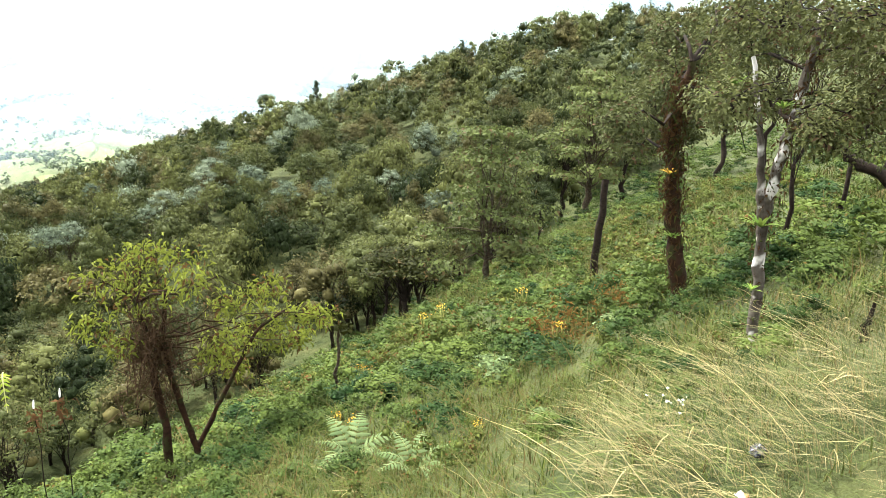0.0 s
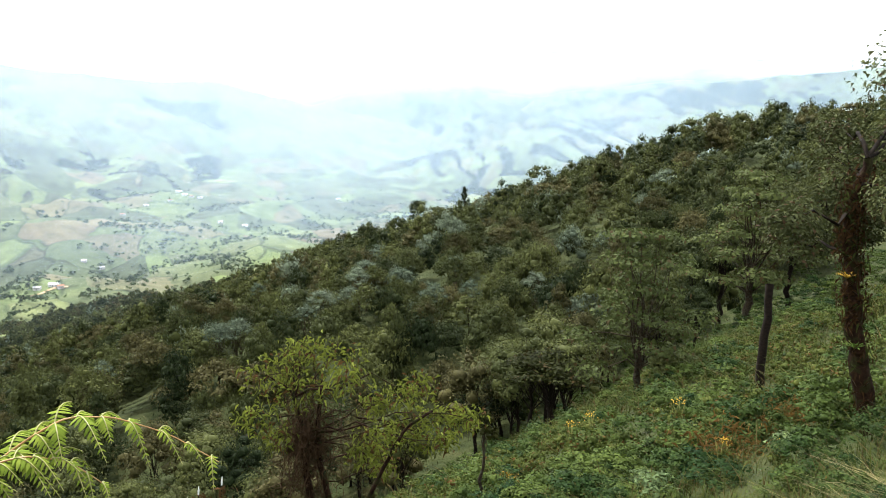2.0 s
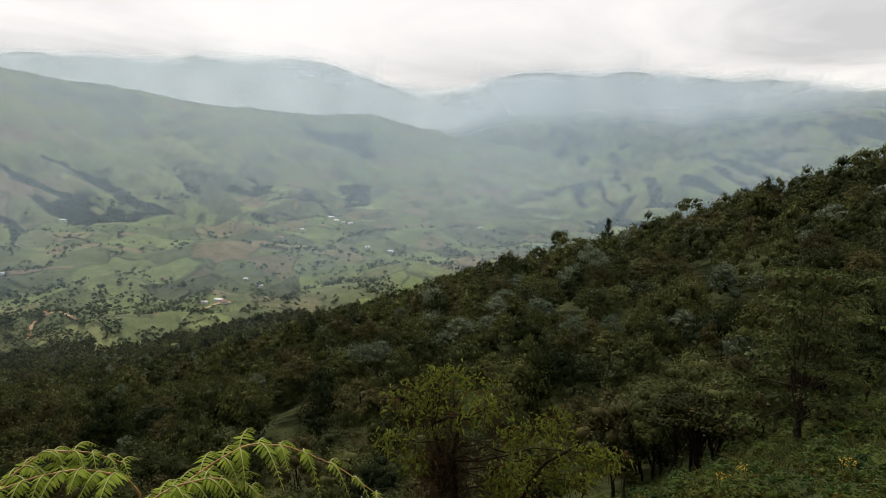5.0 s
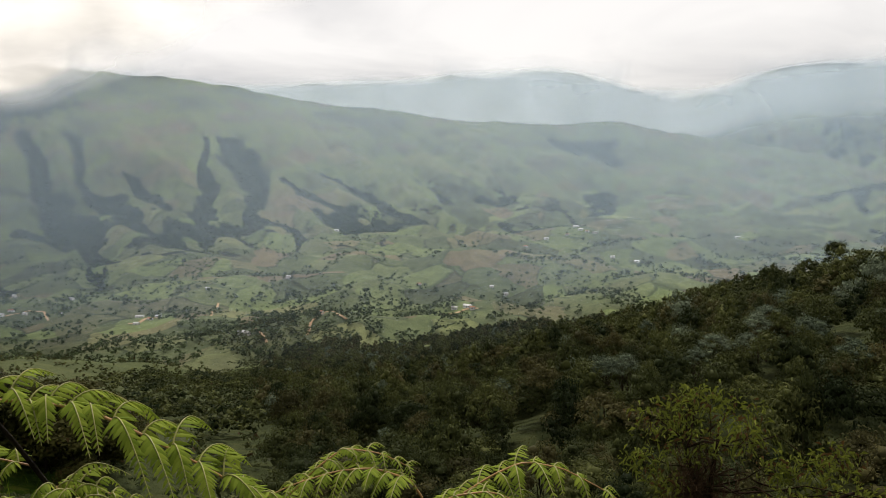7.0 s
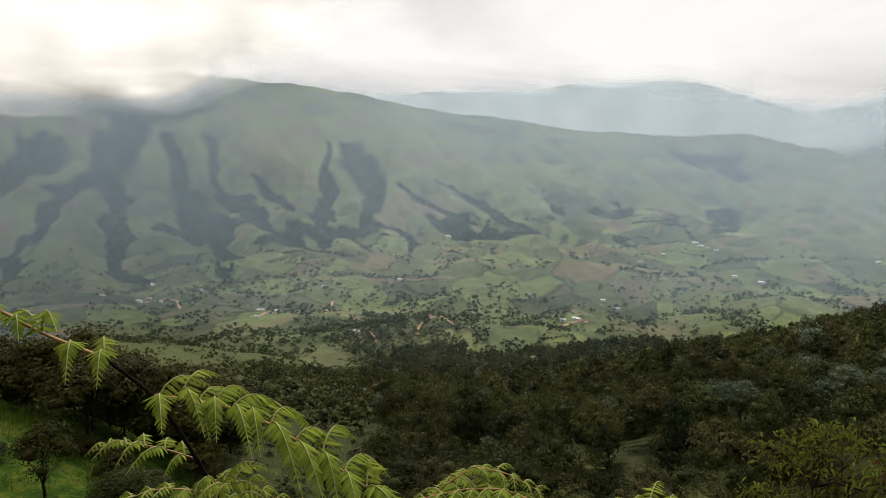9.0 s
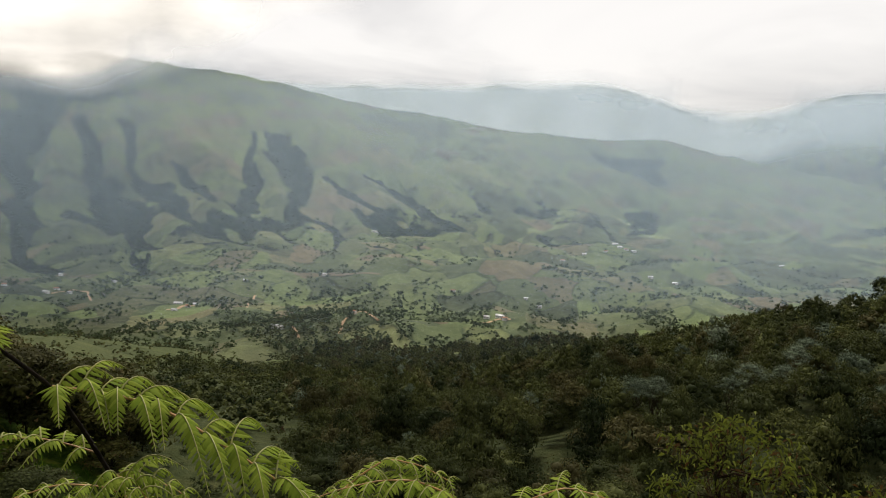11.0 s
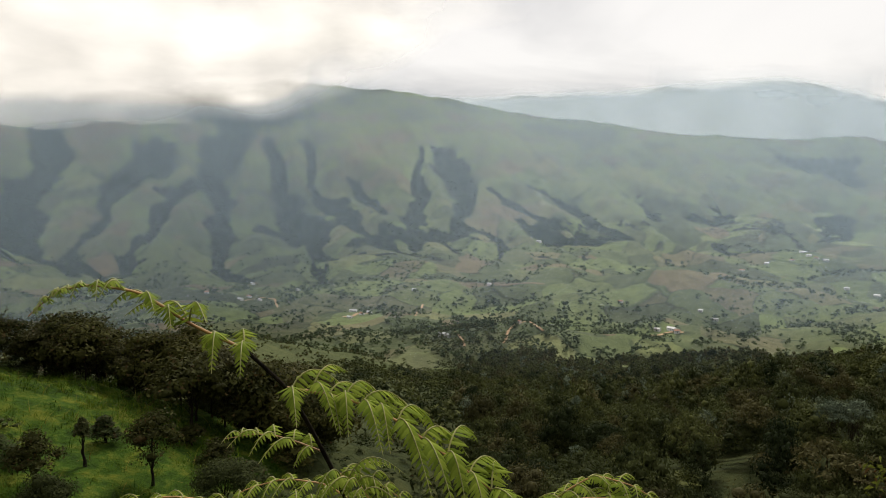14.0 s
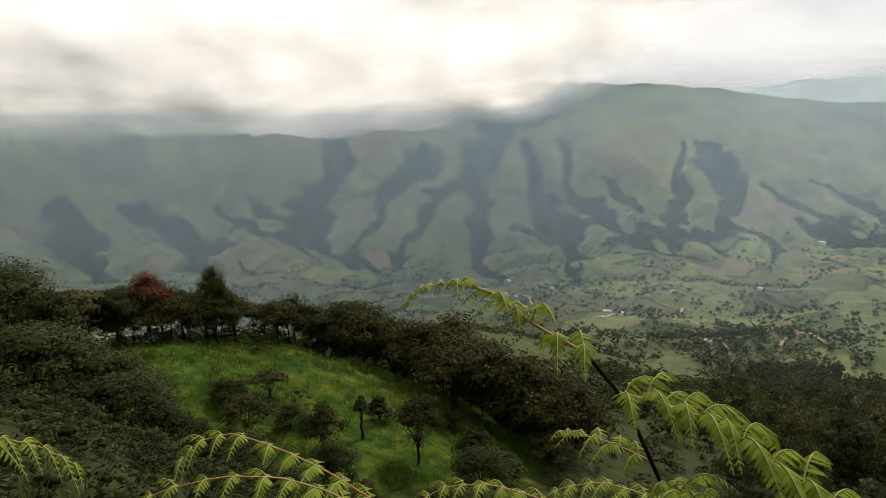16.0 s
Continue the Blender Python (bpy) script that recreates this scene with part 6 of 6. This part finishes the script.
    # dry stalks
    for k, (pts, label) in enumerate(((((-76.5, -27.0), (-76.0, -23.6), (-77.2, -20.6), (-76.6, -19.0)), "dry rust-brown curled fern stalk"), (((-74.0, -26.0), (-71.5, -22.6), (-69.2, -20.4), (-68.6, -20.9)), "dry rust-brown curled fern stalk"))):
        line = np.array([np.array(polar(az, 1.9, el)) + (last[0], last[1], last[2] - EYE_Z) for az, el in pts])
        foot = np.array((line[0][0], line[0][1], soil(line[0][0], line[0][1])))
        v, f = tube(np.concatenate((foot[None], line)) - foot, np.linspace(0.004, 0.002, 5), 6)
        ob = put("dry_stalk", mesh_of("dry_stalk", v, f, VINE, smooth=True))
        ob.location = foot
        tagged(ob, label, "stalk")


build_ferns()


# ---- farms in the valley ----
def house(place, turn, length, width, wall, roofmat, label):
    """A farm house: walls, a pitched roof with eaves, door and windows."""
    root = new("farmhouse")
    h, rise, eave = 2.7, width * 0.22, 0.5
    x, y = length / 2, width / 2
    V = [(-x, -y, -1), (x, -y, -1), (x, y, -1), (-x, y, -1), (-x, -y, h), (x, -y, h), (x, y, h), (-x, y, h), (-x, 0, h + rise), (x, 0, h + rise)]
    bm = bmesh.new()
    vs = [bm.verts.new(v) for v in V]
    for f in ((0, 1, 5, 4), (2, 3, 7, 6), (1, 2, 6, 9, 5), (3, 0, 4, 8, 7)):
        bm.faces.new([vs[i] for i in f])
    me = bpy.data.meshes.new("wall")
    bm.to_mesh(me)
    bm.free()
    me.materials.append(wall)
    put("wall", me, root)
    bm = bmesh.new()
    k = rise / y
    for s in (-1, 1):
        q = [(-x - eave, 0, h + rise + 0.12), (x + eave, 0, h + rise + 0.12), (x + eave, s * (y + eave), h - k * eave + 0.12), (-x - eave, s * (y + eave), h - k * eave + 0.12)]
        top = [bm.verts.new(v) for v in q]
        low = [bm.verts.new((v[0], v[1], v[2] - 0.1)) for v in q]
        bm.faces.new(top), bm.faces.new(low[::-1])
        for i in range(4):
            bm.faces.new((top[i], low[i], low[(i + 1) % 4], top[(i + 1) % 4]))
    me = bpy.data.meshes.new("roof")
    bm.to_mesh(me)
    bm.free()
    me.materials.append(roofmat)
    put("roof", me, root)
    for nm, px, w, z0, z1 in (("door", 0.0, 0.9, 0, 2.0), ("window", -length * 0.28, 1.1, 0.9, 1.9), ("window", length * 0.28, 1.1, 0.9, 1.9)):
        for s in (-1, 1):
            v = [(px - w / 2, s * (y + 0.02), z0), (px + w / 2, s * (y + 0.02), z0), (px + w / 2, s * (y + 0.02), z1), (px - w / 2, s * (y + 0.02), z1)]
            put(nm, mesh_of(nm, v, [(0, 1, 2, 3)], PANE), root)
    root.matrix_world = Matrix.LocRotScale(place, Euler((0, 0, turn)), None)
    return tagged(root, label, "house", "farms in the valley")


def build_farms():
    rng = np.random.default_rng(31)
    spots = ((-42.3, -11.1, 1, 22, 9), (-41.6, -11.4, 0, 18, 8), (-41.0, -11.25, 1, 14, 7), (-42.6, -11.6, 1, 16, 7), (-34.9, -13.2, 2, 14, 7), (-34.4, -13.3, 2, 10, 6), (-28.4, -12.2, 0, 8, 5),
             (-16.2, -12.3, 1, 20, 9), (-15.8, -12.5, 0, 12, 7), (-17.3, -12.6, 1, 14, 7), (-51.3, -9.7, 1, 20, 8), (-50.6, -9.5, 0, 16, 7), (-49.8, -9.9, 1, 14, 7), (-50.3, -8.6, 1, 16, 8),
             (-46.8, -9.2, 1, 18, 8), (-47.6, -10.1, 0, 12, 6), (-7.1, -6.0, 1, 26, 11), (-6.7, -6.2, 1, 20, 9), (-6.2, -6.5, 0, 18, 9), (-5.6, -6.6, 1, 20, 9), (-7.8, -6.6, 0, 16, 8),
             (-9.5, -6.9, 1, 18, 8), (-11.2, -7.5, 0, 18, 8), (-26.8, -5.6, 1, 22, 9), (-30.9, -9.2, 2, 14, 7), (-13.0, -11.4, 1, 16, 7), (-20.2, -10.4, 0, 14, 7), (-37.2, -9.6, 1, 14, 7),
             (-14.1, -10.9, 2, 12, 7), (-4.2, -8.6, 1, 16, 8), (-59.5, -8.3, 1, 16, 8), (-53.8, -9.0, 0, 16, 7), (5.2, -6.9, 1, 22, 9), (-2.3, -8.8, 2, 18, 8))
    for az, el, roof, ln, wd in spots:
        p, r = on_ground(az, el, 3000, MIDDLE)
        word = ("clay-tiled roof", "pale sheet-metal roof", "white walls and a metal roof")[roof]
        house(p, rng.uniform(-0.5, 0.5), ln * 0.5, wd * 0.55, WHITE_WALL, (ROOF_TILE, ROOF_ZINC, ROOF_ZINC)[roof], f"small valley farmhouse with {word}")


def track(name, label, sights, half, mat, stand=MIDDLE):
    """A strip laid on the land through the places that the sights give, following its rise and fall."""
    pts = [on_ground(az, el, 3500, stand)[0] for az, el in sights]
    P = np.array([(p.x, p.y) for p in pts])
    t = np.linspace(0, len(P) - 1, 14 * len(P))
    L = np.stack([np.interp(t, np.arange(len(P)), P[:, k]) for k in range(2)], -1)
    for _ in range(4):
        L[1:-1] = 0.25 * L[:-2] + 0.5 * L[1:-1] + 0.25 * L[2:]
    T = np.gradient(L, axis=0)
    T /= np.linalg.norm(T, axis=1, keepdims=True) + 1e-9
    S = np.stack((-T[:, 1], T[:, 0]), -1)
    V = []
    for k in (-1, 0, 1):
        q = L + S * half * k * (0.8 + 0.4 * noise2(t * 1.7, t * 0 + k, 3))[:, None]
        V.append(np.concatenate((q, (land(q[:, 0], q[:, 1]) + 0.9)[:, None]), 1))
    n = len(L)
    V = np.concatenate(V)
    F = [(c * n + i, c * n + i + 1, (c + 1) * n + i + 1, (c + 1) * n + i) for c in range(2) for i in range(n - 1)]
    tagged(put(name, mesh_of(name, V, F, mat, smooth=True)), label, "track", kind="structure")


def build_tracks():
    track("dirt_road", "pale winding dirt road over a green knoll", ((-29.7, -13.9), (-29.4, -13.0), (-28.6, -12.3), (-27.6, -12.1), (-26.9, -12.6), (-26.4, -13.0)), 1.6, EARTH)
    track("dirt_road", "bare earth yard and lane by the farm", ((-43.2, -11.5), (-42.4, -11.5), (-41.8, -11.25), (-41.0, -11.3)), 3.0, EARTH)
    track("dirt_road", "red earth lane bending past a field", ((-37.6, -11.6), (-37.0, -11.3), (-36.6, -11.0), (-36.5, -10.7)), 1.6, EARTH)
    track("dirt_road", "red earth lane bending past a field", ((-51.0, -9.8), (-49.6, -9.6), (-48.6, -9.9), (-48.4, -10.5)), 1.6, EARTH)
    track("dirt_road", "pale lane below the white farm", ((-33.8, -13.0), (-33.2, -13.7), (-33.0, -14.3)), 1.2, EARTH)
    track("dirt_road", "bare earth lane to the farm on the rise", ((-18.6, -12.9), (-17.2, -12.8), (-16.2, -12.55), (-15.3, -12.6)), 1.8, EARTH)


build_farms()
build_tracks()


# ---- silvery crowns that stand out of the forest ----
def build_silver_trees():
    spots = ((7.2, -12.3, 58), (12.9, -16.6, 60), (-13.5, -20.5, 40), (-4.6, -17.3, 55), (-3.4, -18.8, 62), (3.7, -14.7, 60), (8.5, -11.0, 60), (6.6, -13.0, 55), (5.8, -14.5, 55),
             (2.3, -16.2, 50), (-4.9, -18.0, 60), (-3.0, -20.8, 45), (14.8, -11.9, 45), (21.6, -17.6, 55), (16.0, -14.0, 35), (27.0, -10.0, 40), (30.0, -6.5, 40), (-8.0, -15.0, 35), (-1.5, -13.6, 30),
             (1.0, -12.6, 32), (36.5, -13.0, 45))
    for k, (az, el, px) in enumerate(spots):
        p, r = on_ground(az, el, 600, MIDDLE if az < 5 else FIRST, 8.0)
        w = max(3.5, px / 1225 * r * 0.95)
        tree("silver_tree", "umbrella-shaped tree with silvery grey-green leaves in the forest", "flat", 800 + k, 9.0, w * 1.1, 0.8, 0.15, SILVER, BARK, p, 16, 70, 0.055 * w, "full",
             group="silvery trees in the forest")


build_silver_trees()


# ---- small things at the look-out ----
def build_small_things():
    rng = np.random.default_rng(71)
    # white-flowered weed
    for k, (az, el) in enumerate(((47.8, -30.6), (46.4, -31.6), (49.2, -31.4))):
        p, r = on_ground(az, el, 12)
        root = new("flowering_weed")
        root.location = p
        for j in range(4):
            a = rng.uniform(0, 6.28)
            top = np.array((0.10 * math.cos(a), 0.10 * math.sin(a), rng.uniform(0.20, 0.30)))
            v, f = tube(bend((0, 0, -0.05), top, 0.02, 5, rng, 0.04), np.linspace(0.004, 0.002, 5), 5)
            put("stem", mesh_of("stem", v, f, RIB, smooth=True), root)
            c = rng.normal(0, 0.008, (26, 3)) * (1, 1, 0.25) + top
            v, f = leaves(c, np.tile((0, 0, 1.0), (26, 1)), 0.0055, 0.005, rng, 0.0)
            put("flower_head", mesh_of("flower_head", v, f, PETAL), root)
        c = rng.normal(0, 0.09, (70, 3)) * (1, 1, 0.9) + (0, 0, 0.16)
        v, f = leaves(c, rng.normal(0, 0.4, (70, 3)) + (0, 0, 1), 0.07, 0.02, rng)
        put("foliage", mesh_of("foliage", v, f, BUSH), root)
        tagged(root, "low weed with flat white flower heads in the grass", "flower", "white-flowered weeds on the bank")
    # flower spikes over the bushes down the slope: rusty bracts and a white tip
    for k, (az, el) in enumerate(((-6.0, -28.3), (-7.9, -28.7))):
        p = Vector(from_first(az, el, 14.0))
        base = Vector((p.x, p.y, height(p.x, p.y)))
        tall = p.z - base.z
        root = new("flower_spike")
        root.location = base
        v, f = tube(bend((0, 0, -0.1), (0.05, 0, tall), 0, 8, rng, 0.008), np.linspace(0.014, 0.009, 8), 6)
        put("stem", mesh_of("stem", v, f, BARK_DARK, smooth=True), root)
        c = np.stack((rng.normal(0.04, 0.10, 60), rng.normal(0, 0.10, 60), rng.uniform(tall - 0.6, tall - 0.05, 60)), -1)
        v, f = leaves(c, c * (8, 8, 0) + (0, 0, 0.3), 0.16, 0.05, rng)
        put("inflorescence", mesh_of("inflorescence", v, f, LITTER_LEAF), root, "rusty orange bracts")
        v, f = tube([(0.05, 0, tall - 0.04), (0.06, 0, tall + 0.06), (0.07, 0, tall + 0.15)], (0.016, 0.02, 0.008), 7)
        put("bud", mesh_of("bud", v, f, PETAL, smooth=True), root, "white bud")
        tagged(root, "tall flower spike with rusty bracts and a white bud", "flower", "flower spikes over the bushes")
    # litter in the grass: a crumpled white and orange wrapper
    p, r = on_ground(54.5, -36.5, 8)
    bm = bmesh.new()
    bmesh.ops.create_grid(bm, x_segments=8, y_segments=6, size=0.03)
    for v in bm.verts:
        v.co.z = 0.03 * noise.noise(v.co * 60) + 0.02
        v.co.y *= 0.7
    me = bpy.data.meshes.new("wrapper")
    bm.to_mesh(me)
    bm.free()
    me.materials.append(PLASTIC_WHITE), me.materials.append(PLASTIC_RED)
    for f in me.polygons:
        f.material_index = int(f.center.x > 0.008)
    ob = put("wrapper", me)
    ob.location = p + Vector((0, 0, 0.16))
    tagged(ob, "crumpled white and orange plastic wrapper in the grass", "litter")
    # charred stump on the bank
    p, r = on_ground(60.2, -21.5, 12)
    h = 0.055 * r
    v, f = tube(bend((0, 0, -0.1), (0.1 * h, 0, h), 0, 7, rng, 0.03), np.linspace(0.0065 * r, 0.002 * r, 7), 8, 4, 0.25)
    ob = put("stump", mesh_of("stump", v, f, BARK_DARK, smooth=True))
    ob.location = p
    tagged(ob, "short black charred stump on the grassy bank", "stump")
    # pale broad-leaved shrubs among the bushes
    for k, (az, el, px) in enumerate(((32.0, -30.5, 46), (31.0, -29.2, 30), (28.0, -28.0, 24), (41.5, -25.5, 36), (36.5, -33.0, 30))):
        p, r = on_ground(az, el, 30)
        w = px / 600 * r
        tree("pale_shrub", "pale broad-leaved shrub among the bushes", "round", 860 + k, w * 0.8, w, 0.9, 0.012, PALE_FERN, BARK, p, 9, 30, 0.12 * w, core=False, group="pale shrubs on the slope")
    # yellow-flowered weeds scattered through the bushes
    for k, (az, el) in enumerate(((21.5, -25.8), (24.8, -27.3), (19.4, -31.3), (17.0, -35.0), (18.5, -35.2), (30.4, -35.3), (36.9, -27.2), (26.4, -26.6), (33.5, -24.8), (41.0, -26.6))):
        p, r = on_ground(az, el, 60)
        root = new("yellow_weed")
        root.location = p
        w = 0.012 * r
        c = rng.normal(0, 0.45, (30, 3)) * (w, w, 0.5 * w) + (0, 0, 0.055 * r)
        v, f = leaves(c, np.tile((0, 0, 1.0), (30, 1)), 0.0028 * r, 0.0024 * r, rng, 0.1)
        put("blossom", mesh_of("blossom", v, f, YELLOW), root, "orange-yellow blossom")
        for j in range(6):
            v, f = tube(bend((0, 0, -0.1), c[j] - (0, 0, 0.005 * r), 0.03, 5, rng, 0.03), np.linspace(0.0007, 0.0004, 5) * r, 5)
            put("stem", mesh_of("stem", v, f, RIB, smooth=True), root)
        c = rng.normal(0, 0.5, (80, 3)) * (w, w, 0.9 * w) + (0, 0, 0.032 * r)
        v, f = leaves(c, rng.normal(0, 0.4, (80, 3)) + (0, 0, 1), 0.008 * r, 0.004 * r, rng)
        put("foliage", mesh_of("foliage", v, f, WEED), root)
        tagged(root, "weed with small orange-yellow blossoms among the bushes", "flower", "yellow-flowered weeds on the slope")
    # withered bracken in rusty patches
    for k, (az, el, px) in enumerate(((37.4, -26.4, 85), (39.6, -24.4, 70), (36.0, -27.6, 55), (42.6, -22.6, 60), (45.6, -33.5, 45))):
        p, r = on_ground(az, el, 40)
        w = px / 1225 * r
        n = 420
        c = rng.normal(0, 0.45, (n, 3)) * (w, w, 0.35 * w) + (0, 0, 0.42 * w)
        v, f = leaves(c, rng.normal(0, 0.7, (n, 3)) + (0, 0, 0.6), 0.16 * w, 0.035 * w, rng, 0.5)
        ob = put("withered_bracken", mesh_of("withered_bracken", v, tri_fix(f), RUST))
        ob.location = p
        tagged(ob, "patch of withered rust-brown bracken among the bushes", "dry ferns", "withered bracken on the slope", "stuff")
    # a crumpled black bag in the grass
    p, r = on_ground(55.0, -32.0, 10)
    bm = bmesh.new()
    bmesh.ops.create_icosphere(bm, subdivisions=3, radius=0.012 * r)
    for v in bm.verts:
        v.co = v.co * (1 + 0.45 * noise.noise(v.co * 45)) * 1.0
        v.co.z = v.co.z * 0.75 + 0.012 * r
    me = bpy.data.meshes.new("bag")
    bm.to_mesh(me)
    bm.free()
    me.materials.append(PANE)
    ob = put("bag", me)
    ob.location = p + Vector((0, 0, 0.05))
    tagged(ob, "crumpled black plastic bag lying in the long grass", "litter")
    # low ferns at the foot of the bank
    for k, (az, el) in enumerate(((18.5, -36.5), (24.5, -37.4))):
        p, r = on_ground(az, el, 12)
        root = fern("low pale green fern at the foot of the bank", p)
        for j in range(7):
            a = j * 0.9 + rng.uniform(-0.2, 0.2)
            L = rng.uniform(0.45, 0.7) * r / 7
            frond(root, np.array((0, 0, 0.0)), np.array((L * math.cos(a), L * math.sin(a), 0.32 * r / 7)), 0.25, 0.30 * L + 0.02, 12, 1500 + 10 * k + j, blade=PALE_LEAFLET)


build_small_things()
